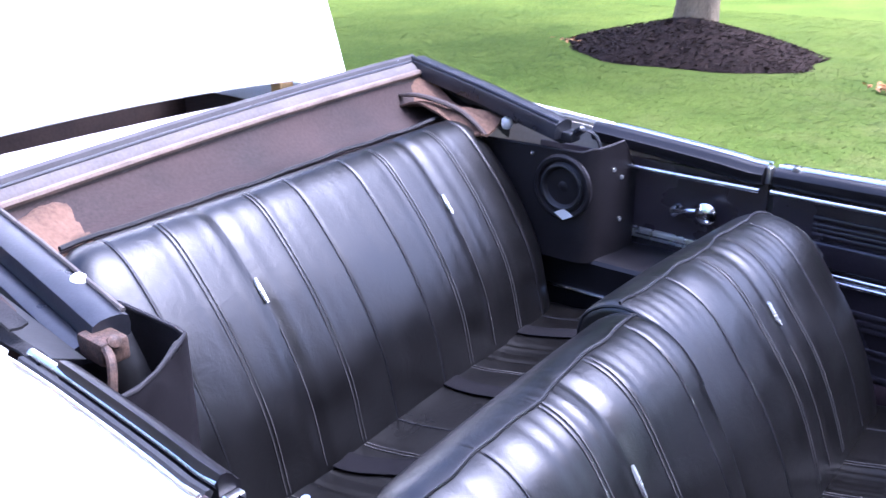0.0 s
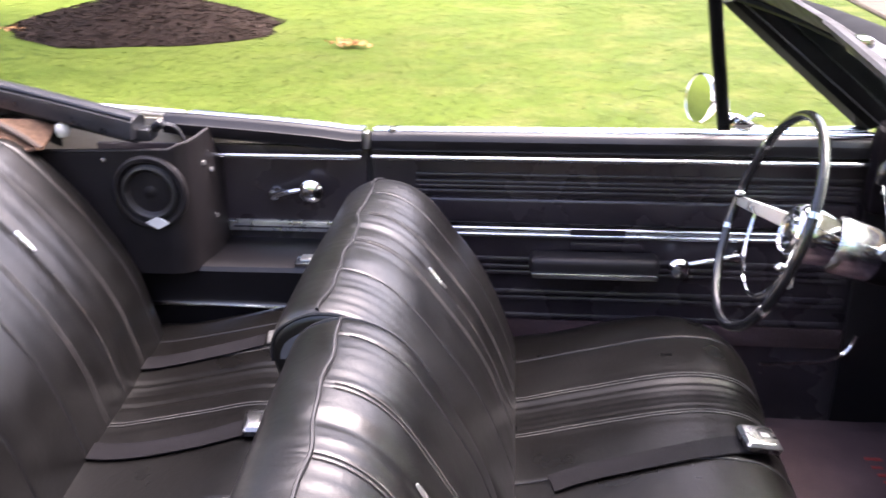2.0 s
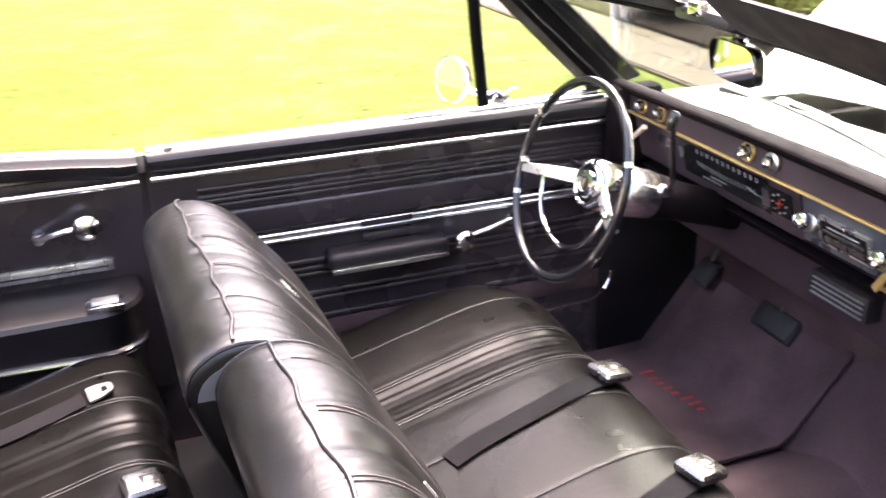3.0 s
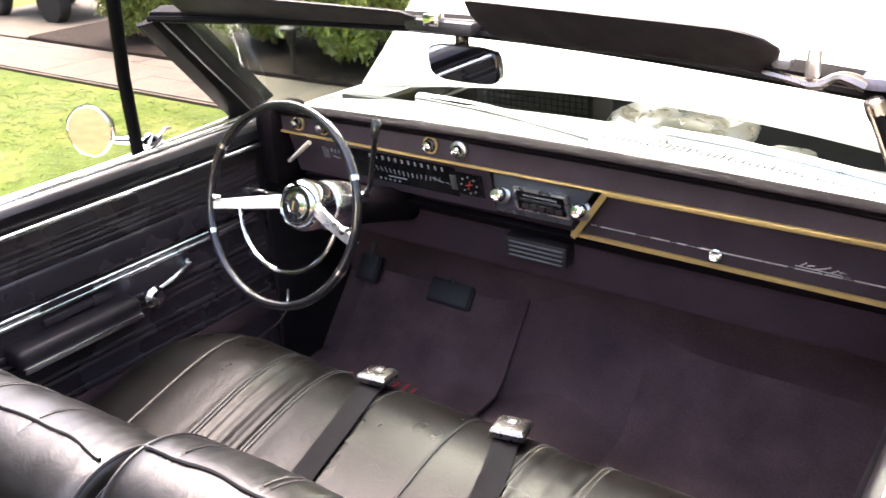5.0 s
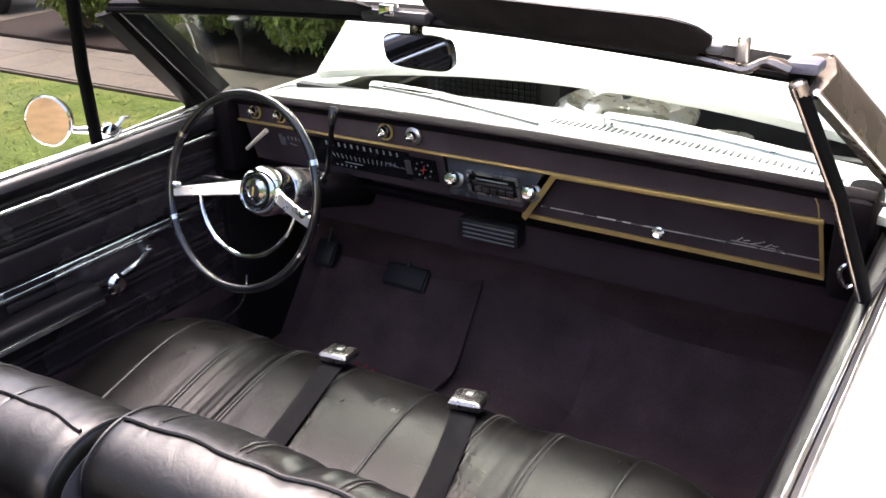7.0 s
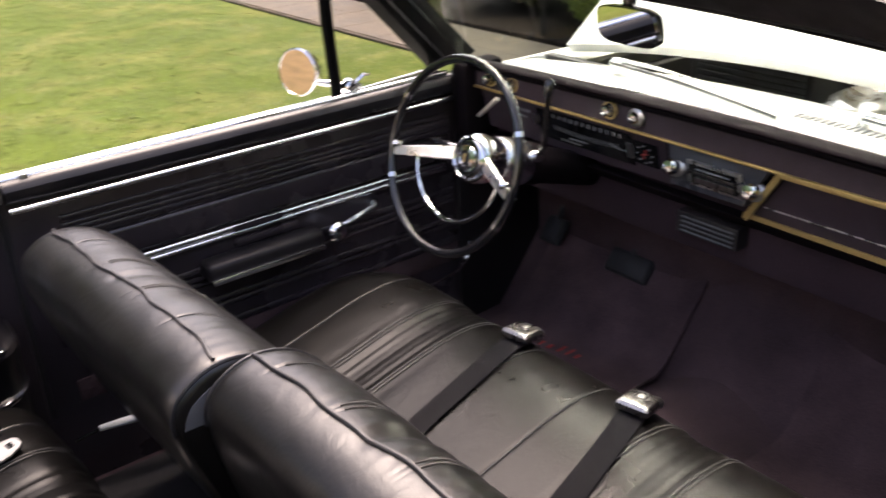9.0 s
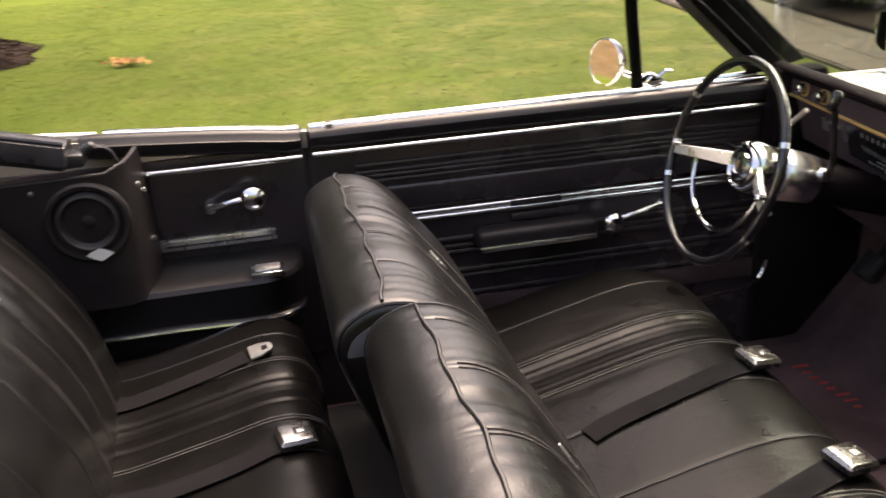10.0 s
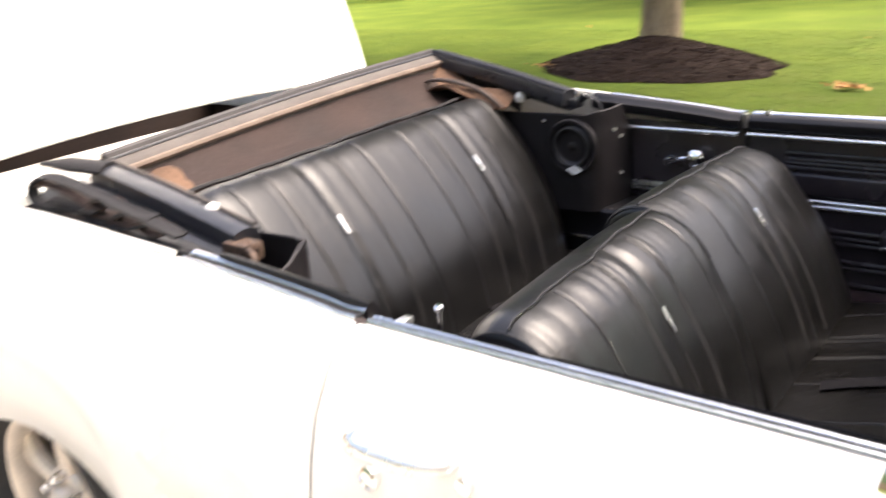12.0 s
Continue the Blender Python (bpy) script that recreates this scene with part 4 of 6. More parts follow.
cush = part("cushion", bm, VINYL_CUSHION, rear)
for yc in (0.255, -0.305):
    dress(rear, cush, rear_at, nor, yc, 2, 28, tilt=REAR_YAW)

# front bench: one cushion, two separate backs
front = thing("front_bench_seat", "black pleated vinyl front bench with split backrest", "car seat", (0.45, 0, 0.28))
FRONT_BACK = [(0.335, 0.50), (0.312, 0.60), (0.264, 0.71), (0.203, 0.800), (0.152, 0.864), (0.106, 0.896), (0.058, 0.905), (0.016, 0.892), (-0.012, 0.862), (-0.010, 0.805), (0.045, 0.65), (0.100, 0.53), (0.155, 0.472), (0.27, 0.455)]


def front_back(y0, y1, yc, lean, dx, dz, yaw, seed, name_label, outer):
    hinge = Vector((0.22, 0, 0.45))
    mid = (y0 + y1) / 2
    tilt = Matrix.Translation(Vector((0.1, mid, 0))) @ Matrix.Rotation(radians(yaw), 4, "Z") @ Matrix.Translation(Vector((-0.1, -mid, 0))) @ Matrix.Translation(hinge + Vector((dx, 0, dz))) @ Matrix.Rotation(radians(lean), 4, "Y") @ Matrix.Translation(-hinge)

    def droop(y):
        # the outer shoulder hangs a little lower than the inner one
        u = max(0.0, outer * (y - mid) / ((y1 - y0) / 2) + 0.6) / 1.6
        return -0.022 * u ** 1.5
    ends = (0.03, 0.075) if outer > 0 else (0.06, 0.03)
    bm, at, nor = padded(FRONT_BACK, y0, y1, quilt(yc, 0.0, 0.066, 0.188), end=ends, front=(0.0, 0.46), seed=seed, n_y=110, endk=(0.07, 0.20) if outer > 0 else (0.14, 0.07), puff=0.0015, lift=droop, pucker=(0.345, 0.085, 0.0021))
    bmesh.ops.transform(bm, matrix=tilt, verts=bm.verts)
    b = part("backrest", bm, VINYL, front, name_label)
    dress(front, b, at, nor, yc, 2, 23, tilt=tilt, badge=12, short=0, pw=0.066, b=0.188)
    # the piping where the cover meets the rear panel, and round both ends
    ys = [y0 + 0.012 + (y1 - y0 - 0.024) * k / 60 for k in range(61)]
    wob = [0.006 * math.sin(9 * (y - y0)) + 0.003 * math.sin(31 * y) + 0.0015 * math.sin(67 * y) for y in ys]
    part("piping", tube([tilt @ (at(24, y) + nor[24] * 0.002 + Vector((w, 0, 0))) for y, w in zip(ys, wob)], 0.0028, 6), PIPING, b)
    for ye, g in ((y0 + 0.006, -1), (y1 - 0.006, 1)):
        part("piping", tube([tilt @ (at(i, ye) + nor[i] * 0.001) for i in range(14, 36)], 0.003, 6), PIPING, b)
        if g == outer:
            continue
        ring = [tilt @ Vector((p.x, (y0 if g < 0 else y1) + g * 0.0012, p.z)) for p in (at(i, ye).lerp(at((i + 28) % 56, ye), 0.04) for i in range(14, 35))]
        part("end_panel", loft([ring, [p - Vector((0, g * 0.003, 0)) for p in ring]]), STRAP, b, "grey vinyl end panel")
    return b


front_back(-0.042, 0.628, 0.291, 0, 0, 0, 1.3, 5, "driver's backrest", 1)
front_back(-0.618, -0.046, -0.292, 6.5, 0.012, -0.014, 2.4, 7, "passenger's backrest, tipped slightly forward", -1)
FRONT_CUSH = [(0.24, 0.500), (0.34, 0.516), (0.46, 0.547), (0.60, 0.581), (0.69, 0.588), (0.752, 0.570), (0.792, 0.520), (0.800, 0.45), (0.78, 0.38), (0.60, 0.35), (0.36, 0.34), (0.22, 0.38), (0.20, 0.47)]
fs = quilt(0.302, 0.0030, 0.060) + quilt(-0.272, 0.0030, 0.060)
bm, front_at, nor = padded(FRONT_CUSH, -0.665, 0.665, fs, end=0.20, front=(0.02, 0.60), seed=11, puff=0.0040)
fc = part("cushion", bm, VINYL_CUSHION, front)
for yc in (0.302, -0.272):
    dress(front, fc, front_at, nor, yc, 4, 30, pw=0.060)
part("seat_base", box(0.28, 0.74, -0.60, 0.60, 0.27, 0.37, bev=0.02), CARPET, front)
# white stands in for the bright reflection on this chrome bar
part("hinge_trim", tube([(0.068, 0.690, 0.399), (0.11, 0.681, 0.400), (0.16, 0.667, 0.402), (0.21, 0.660, 0.403), (0.26, 0.655, 0.404)], [0.0065, 0.0085, 0.009, 0.009, 0.008], 10), WHITE_PLASTIC, front, "hinge trim, its chrome shine painted white")
part("hinge_arm", tube([(0.02, 0.70, 0.385), (0.05, 0.695, 0.392), (0.075, 0.688, 0.399)], 0.0035, 6), BLACK_GLOSS, front)


# seat belts
def cushion_top(at, x, y):
    """The height of a cushion's cover at x, y."""
    rows = [at(i, y) for i in range(56)]
    best = 0.0
    for a, b in zip(rows, rows[1:] + rows[:1]):
        if min(a.x, b.x) <= x <= max(a.x, b.x) and abs(a.x - b.x) > 1e-6:
            best = max(best, a.z + (b.z - a.z) * (x - a.x) / (b.x - a.x))
    return best


def buckle(x, y, z, yaw, parent, tilt):
    """A flat push-button buckle: a bevelled steel case with a sunk dark button."""
    m = Matrix.Translation((x, y, z)) @ Euler((0, radians(tilt), radians(yaw))).to_matrix().to_4x4()
    secs = [[m @ Vector((a * hx, c * hy, z)) for a, c in ((-1, -0.88), (-0.9, -1), (0.9, -1), (1, -0.88), (1, 0.88), (0.9, 1), (-0.9, 1), (-1, 0.88))]
            for z, hx, hy in ((-0.007, 0.0285, 0.029), (-0.005, 0.030, 0.0305), (0.004, 0.030, 0.0305), (0.0095, 0.0255, 0.0260), (0.0102, 0.0240, 0.0245))]
    b = part("buckle", loft(secs), BUCKLE, parent, "chrome push-button buckle", sharp=25)
    part("button_well", box(-0.004, 0.019, -0.010, 0.010, 0.0095, 0.0107, bev=0.0004, m=m), BUCKLE_FACE, b)
    part("push_button", box(0.001, 0.014, -0.006, 0.006, 0.0102, 0.0116, bev=0.0005, m=m), BRUSHED, b)
    return b


def rear_top(x, y):
    p = REAR_YAW.inverted() @ Vector((x, y, 0))
    return cushion_top(rear_at, p.x, p.y)


def front_top(x, y):
    return cushion_top(front_at, x, y)


def web(pts, w, parent, top):
    line = smooth_line(pts, 22)
    secs = []
    for i, p in enumerate(line):
        d = (line[min(i + 1, 21)] - line[max(i - 1, 0)]).normalized()
        s = d.cross(Vector((0, 0, 1))).normalized() * w / 2
        row = []
        for k in range(5):
            q = p + s * (k / 2 - 1)
            row.append(Vector((q.x, q.y, top(q.x, q.y) + 0.0035)))
        secs.append(row + [q + Vector((0, 0, 0.0022)) for q in row[::-1]])
    return part("webbing", loft(secs), WEBBING, parent)


def belt(name_label, pts, yaw, group, top, tilt, lift=0.011):
    """A lap belt laid over a cushion, with its buckle on the last point."""
    x, y = pts[-1]
    t = thing("seat_belt", name_label, "seat belt", (pts[0][0], pts[0][1], top(*pts[0])), group=group)
    web([(a, b, 0.6) for a, b in pts], 0.046, t, top)
    buckle(x + 0.012, y, top(x, y) + lift, yaw, t, tilt)
    return t


belt("black lap belt with chrome buckle on the front cushion", [(0.40, 0.082), (0.46, 0.096), (0.60, 0.112), (0.722, 0.142)], 8, "front lap belts", front_top, 9, 0.016)
belt("black lap belt with chrome buckle on the front cushion", [(0.34, -0.235), (0.45, -0.222), (0.60, -0.195), (0.708, -0.160)], 12, "front lap belts", front_top, 7, 0.016)
belt("black lap belt with chrome buckle on the rear cushion", [(-0.445, 0.086), (-0.30, 0.072), (-0.18, 0.082), (-0.095, 0.108)], 12, "rear lap belts", rear_top, 4)
belt("black lap belt with chrome buckle lying over the rear cushion", [(-0.445, -0.272), (-0.30, -0.250), (-0.17, -0.205), (-0.090, -0.180)], 14, "rear lap belts", rear_top, 4)
tb = thing("seat_belt", "black lap belt with a flat steel tongue on the rear seat", "seat belt", (-0.4, 0.40, 0.56), group="rear lap belts")
web([(-0.445, 0.362, 0.6), (-0.28, 0.385, 0.6), (-0.165, 0.408, 0.6)], 0.046, tb, rear_top)
TM = Matrix.Translation((-0.135, 0.414, rear_top(-0.135, 0.414) + 0.009)) @ Euler((0, radians(-9), radians(10))).to_matrix().to_4x4()
tongue = [[TM @ Vector((x, y, z)) for x, y in ((-0.024, -0.024), (-0.004, -0.024), (0.016, -0.016), (0.021, -0.008), (0.021, 0.008), (0.016, 0.016), (-0.004, 0.024), (-0.024, 0.024))] for z in (-0.002, 0.0015)]
tg = part("tongue", loft(tongue), BRUSHED, tb, "flat steel tongue")
part("slot", box(0.000, 0.011, -0.008, 0.008, 0.0012, 0.0022, m=TM), BLACK_GLOSS, tg)


# ---- door panels ----
def rail_bar(x0, x1, y, z, h, m, parent, name="chrome_rail", label=""):
    return part(name, tube([(x0 + (x1 - x0) * k / 10, y - 0.002, z) for k in range(11)], h / 2, 10), m, parent, label)


PY = 0.748
panel = thing("door_panel", "black vinyl door panel with chrome rails, driver's side", "door panel", (0.6, PY, 0.45))
part("backing", box(0.006, 1.10, PY, PY + 0.014, 0.44, 0.90, bev=0.003), VINYL_SIDE, panel)


def roll(x0, x1, yin, yout, z0, z1, n=14):
    """A padded roll along the top of a panel."""
    secs = []
    for i in range(n + 1):
        x = x0 + (x1 - x0) * i / n
        e = min(i, n - i)
        k = 0.9 if e == 0 else 1.0
        lift = belt_z(x) - 0.925
        ym, zm = (yin + yout) / 2, (z0 + z1) / 2
        pr = [(yout, z0), (yin + 0.016, z0), (yin + 0.005, z0 + 0.006), (yin, z0 + 0.018), (yin + 0.001, z0 + 0.030), (yin + 0.005, z1 - 0.018), (yin + 0.011, z1 - 0.008), (yin + 0.019, z1 - 0.002), (yin + 0.027, z1 - 0.001), (yout, z1 - 0.008)]
        secs.append([Vector((x, ym + (y - ym) * k, zm + (z - zm) * k + lift)) for y, z in pr])
    return loft(secs)


part("top_roll", roll(0.010, 1.06, PY - 0.038, PY + 0.002, 0.894, 0.940), ROLL, panel)
rail_bar(0.012, 1.045, PY - 0.036, 0.8875, 0.013, TRIM, panel)
# embossed pleats between the two rails
for z in (0.838, 0.822, 0.812, 0.800):
    part("pleat", tube([(0.10, PY - 0.001, z), (0.5, PY - 0.001, z), (1.04, PY - 0.001, z)], 0.0062, 10, flat=0.7, up=(0, 1, 0)), VINYL_SIDE, panel)
part("cushion_band", box(0.10, 1.04, PY - 0.012, PY + 0.002, 0.728, 0.790, bev=0.010, seg=3), VINYL_SIDE, panel)
low = rail_bar(0.14, 1.02, PY - 0.003, 0.7160, 0.013, TRIM, panel)
rail_bar(0.14, 1.02, PY - 0.003, 0.7020, 0.012, TRIM, panel)
part("rail_groove", box(0.15, 1.01, PY - 0.006, PY, 0.704, 0.7135), BRUSHED, low)
part("dark_insert", box(0.44, 0.56, PY - 0.012, PY - 0.002, 0.708, 0.720, bev=0.001), VINYL_SIDE, low)
for z in (0.640, 0.622, 0.608, 0.560, 0.545, 0.500):
    part("pleat", tube([(0.12, PY - 0.001, z), (0.5, PY - 0.001, z), (1.04, PY - 0.001, z)], 0.0072, 10, flat=0.7, up=(0, 1, 0)), VINYL_SIDE, panel)
part("scuff_strip", box(0.06, 1.06, PY - 0.004, PY + 0.002, 0.44, 0.49, bev=0.003), CARPET, panel)
arm = part("armrest", box(0.352, 0.634, PY - 0.058, PY + 0.002, 0.625, 0.668, bev=0.014, seg=3), SPEAKER, panel, "padded black armrest")
part("armrest_trim", box(0.356, 0.630, PY - 0.0625, PY - 0.045, 0.622, 0.636, bev=0.004), TRIM, arm)
part("armrest_cup", box(0.44, 0.60, PY - 0.012, PY + 0.002, 0.668, 0.690, bev=0.008), VINYL_SIDE, arm)


def crank(base, knob, parent, kr=0.017):
    b, k = Vector(base), Vector(knob)
    c = part("window_crank", tube(smooth_line([b + Vector((0, -0.012, 0)), b * 0.5 + k * 0.5 + Vector((0, -0.016, 0.006)), k + Vector((0, 0.006, 0))], 10), [0.011, 0.010, 0.009, 0.0085, 0.008, 0.008, 0.0075, 0.0075, 0.008, 0.008], 10, flat=0.8), TRIM, parent, "chrome window crank")
    part("crank_boss", rev([(0.016, 0.02), (0.016, 0.006), (0.012, -0.004), (0.004, -0.006)], facing(b + Vector((0, -0.012, 0)), (0, 1, 0)), 20), CHROME, c)
    part("crank_knob", rev([(0.008, 0.010), (kr * 0.75, 0.004), (kr, -0.006), (kr, -0.014), (kr * 0.7, -0.023), (0.004, -0.026)], facing(k, (0, 1, 0)), 20), CHROME, c)
    return c


crank((0.800, PY, 0.668), (0.676, PY - 0.03, 0.646), panel, 0.024)
part("lock_knob", rev([(0.012, 0), (0.012, 0.004), (0.007, 0.006), (0.006, 0.012), (0.003, 0.013)], facing((0.803, PY - 0.024, 0.905), (0, -1, 0)), 14), BLACK_GLOSS, panel)

quarter = thing("rear_side_panel", "black rear side panel with armrest and ashtray", "side panel", (-0.2, PY, 0.45))
part("backing", box(-0.62, -0.006, PY - 0.004, PY + 0.010, 0.40, 0.90, bev=0.003), VINYL_SIDE, quarter)
part("top_roll", roll(-0.445, -0.010, PY - 0.044, PY + 0.002, 0.894, 0.944), ROLL, quarter)
rail_bar(-0.345, -0.012, PY - 0.041, 0.8875, 0.013, TRIM, quarter)
rt = part("trim_strip", box(-0.335, -0.085, PY - 0.014, PY, 0.699, 0.725, bev=0.004), SATIN, quarter, "brushed trim strip")
part("trim_groove", box(-0.32, -0.095, PY - 0.0155, PY - 0.012, 0.709, 0.7125), VINYL_SIDE, rt)
crank((-0.213, PY - 0.02, 0.795), (-0.122, PY - 0.05, 0.815), quarter, 0.026)


def shelf_outline(inset):
    pts = [(-0.66, PY), (-0.66, 0.575 + inset)]
    pts += [(-0.50, 0.575 + inset), (-0.30, 0.577 + inset), (-0.15, 0.580 + inset)]
    for k in range(9):
        a = radians(-90 + 90 * k / 8)
        pts.append((-0.13 + (0.095 - inset) * math.cos(a), 0.675 + (0.095 - inset) * math.sin(a)))
    pts += [(-0.035 - inset, PY)]
    return pts


secs = [[Vector((x, y, z)) for x, y in shelf_outline(i)] for i, z in ((0.02, 0.470), (0.012, 0.50), (0.006, 0.64), (0.002, 0.668), (0.008, 0.677), (0.020, 0.680))]
part("armrest", loft(secs), ROLL, quarter, "moulded black armrest shelf")
edge = [Vector((x, y - 0.004, 0.588 - 0.03 * max(0, x + 0.3))) for x, y in shelf_outline(0.008)[2:-1]]
part("lower_trim", tube(edge, 0.0055, 8), CHROME, quarter, "chrome lower trim")
ash = part("ashtray", box(-0.145, -0.075, 0.588, 0.632, 0.676, 0.690, bev=0.004), CHROME, quarter, "chrome ashtray")
part("ashtray_lid", box(-0.135, -0.085, 0.600, 0.628, 0.689, 0.693, bev=0.001), BRUSHED, ash)

# the passenger side: plain panels
pside = thing("door_panel", "plain black vinyl door panel, passenger's side", "door panel", (0.6, -PY, 0.45))
part("backing", box(0.006, 1.10, -PY - 0.014, -PY, 0.44, 0.90, bev=0.003), VINYL_SIDE, pside)
bm = roll(0.010, 1.06, PY - 0.012, PY + 0.004, 0.893, 0.930)
bmesh.ops.transform(bm, matrix=Matrix.Diagonal((1, -1, 1, 1)), verts=bm.verts)
part("top_roll", bm, ROLL, pside)
part("lock_button", rev([(0.004, 0.89), (0.0038, 0.942), (0.0065, 0.944), (0.0075, 0.951), (0.005, 0.954)], Matrix.Translation((0.104, -0.725, 0)), 14), CHROME, pside, "chrome lock button")
pq = thing("rear_side_panel", "plain black rear side panel, passenger's side", "side panel", (-0.2, -PY, 0.45))
part("backing", box(-0.62, -0.006, -PY - 0.010, -PY + 0.004, 0.40, 0.90, bev=0.003), VINYL_SIDE, pq)
bm = roll(-0.335, -0.010, PY - 0.030, PY + 0.002, 0.893, 0.944)
bmesh.ops.transform(bm, matrix=Matrix.Diagonal((1, -1, 1, 1)), verts=bm.verts)
part("top_roll", bm, ROLL, pq)
for side in (1, -1):
    part("latch_plate", box(-0.010, 0.004, side * 0.735 - 0.012, side * 0.735 + 0.012, 0.90, 0.938 if side > 0 else 0.915, bev=0.003), BRUSHED, car, "worn steel latch plate")
    part("glass_stop", box(0.045, 0.062, side * 0.741 - 0.012, side * 0.741 + 0.012, 0.925 if side > 0 else 0.905, 0.946 if side > 0 else 0.930, bev=0.003), BRUSHED, car)


# black strip added behind the door gap, in place of its shade
part("gap_filler", box(-0.009, 0.009, PY + 0.003, PY + 0.013, 0.42, 0.93), RUBBER, car, "black filler standing for the dark door gap")


# ---- speaker pods ----
def speaker_pod(side, full, dx, dz=0.0):
    pod = thing("speaker_pod", "black speaker box beside the rear seat", "speaker", (-0.47, side * 0.62, 0.66), group="rear speaker boxes")
    outline = [(x + dx, y) for x, y in [(-0.70, 0.552), (-0.40, 0.552), (-0.375, 0.556), (-0.357, 0.568), (-0.345, 0.59), (-0.337, 0.63), (-0.330, 0.668), (-0.330, PY - 0.012), (-0.336, PY - 0.012), (-0.336, 0.669), (-0.343, 0.632), (-0.351, 0.593), (-0.362, 0.573), (-0.378, 0.562), (-0.40, 0.558), (-0.70, 0.558)]]

    def slope(y):
        u = min(1.0, max(0.0, (y - 0.560) / 0.12))
        return u * u * (3 - 2 * u)

    def top(x, y):
        x = x - dx
        return dz + (0.975 - 0.02 * (x + 0.33) / -0.35 - 0.014 * math.exp(-((x + 0.385) / 0.03) ** 2) if x < -0.35 else 0.885 if full and y > 0.70 else 0.961 + (0.012 if full else -0.028) * slope(y))
    lo = [Vector((x, side * y, 0.672)) for x, y in outline]
    mid = [Vector((x, side * y, 0.80)) for x, y in outline]
    hi = [Vector((x, side * y, top(x, y))) for x, y in outline]
    part("box_wall", loft([lo, mid, hi]), SPEAKER, pod, sharp=60)
    part("rim_bead", tube([(hi[i] + hi[15 - i]) / 2 for i in range(8)], 0.0042, 8), SPEAKER, pod)
    part("rear_fill", box(-0.70 + dx, -0.40 + dx, min(side * 0.56, side * 0.74), max(side * 0.56, side * 0.74), 0.672, 0.80), SPEAKER, pod)
    if full:
        m = facing((-0.422 + dx, side * 0.553, 0.856), (0, -side, 0))
        sp = part("loudspeaker", rev([(0.079, -0.002), (0.079, 0.006), (0.074, 0.010), (0.067, 0.009), (0.064, 0.003), (0.060, 0.002), (0.052, 0.008), (0.046, 0.004), (0.030, -0.014), (0.024, -0.016), (0.022, -0.006), (0.012, 0.002), (0.002, 0.004)], m, 44), SPEAKER, pod, "round black loudspeaker")
        part("surround", hoop([(0.055, 0.003), (0.057, 0.010), (0.052, 0.012), (0.048, 0.008)], m, 44), RUBBER, sp)
        c = Vector((-0.412 + dx, side * 0.545, 0.792))
        pts = [c + Vector((dx, 0, dz)) for dx, dz in ((-0.026, 0.0), (0.0, 0.014), (0.026, 0.0), (0.0, -0.014))]
        part("emblem", prism(pts, (0, -side * 0.004, 0)), WHITE_PLASTIC, sp, "silver diamond emblem")
    for x, y, z in ((-0.510, 0.552, 0.924),):
        part("screw", rev([(0.0055, 0), (0.005, 0.003), (0.001, 0.004)], facing((x + dx, side * y, z), (0, -side, 0)), 12), CHROME, pod)
    if not full:
        part("screw", rev([(0.0055, 0), (0.005, 0.004), (0.001, 0.005)], facing((-0.309, side * 0.632, 0.862), (0.9, -side * 0.4, 0)), 12), CHROME, pod)
    for z in (0.893, 0.870, 0.765) if full else ():
        part("screw", rev([(0.0055, 0), (0.005, 0.004), (0.001, 0.005)], facing((dx - 0.331 if z != 0.893 else dx - 0.336, side * (0.664 if z != 0.893 else 0.636), z), (0.9, -side * 0.4, 0)), 12), SATIN, pod)
    single("roof_latch_knob", rev([(0.012, 0), (0.014, 0.006), (0.013, 0.02), (0.008, 0.026), (0.002, 0.027)], facing((-0.588 if side > 0 else -0.512, side * (0.553 if side > 0 else 0.618), 0.976 if side > 0 else 0.972), (0.2, -side * 0.3, 1)), 16), WHITE_PLASTIC, "white plastic knob on the roof well's edge", "knob", group="roof well knobs")


speaker_pod(1, True, 0.0, -0.016)
speaker_pod(-1, False, 0.040, -0.028)

# ---- folded roof ----
roof = thing("folded_roof", "folded black convertible roof stack behind the rear seat", "folded roof", (-0.95, 0, 0.9))


def bar(a, b, w, h, m, name, parent, bow=0.0, n=12, twist=0, label=""):
    """A rounded rail of width w and height h from a to b."""
    a, b = Vector(a), Vector(b)
    d = (b - a).normalized()
    s = d.cross(Vector((0, 0, 1))).normalized()
    u = s.cross(d)
    prof = [(-1, -1), (-0.6, -1.15), (0.6, -1.15), (1, -1), (1.05, 0), (0.95, 0.75), (0.55, 1.05), (0, 1.15), (-0.55, 1.05), (-0.95, 0.75), (-1.05, 0)]
    secs = []
    for i in range(n + 1):
        t = i / n
        c = a.lerp(b, t) + Vector((0, 0, bow * math.sin(math.pi * t)))
        secs.append([c + s * (x * w / 2) + u * (z * h / 2) for x, z in prof])
    return part(name, loft(secs), m, parent, label)


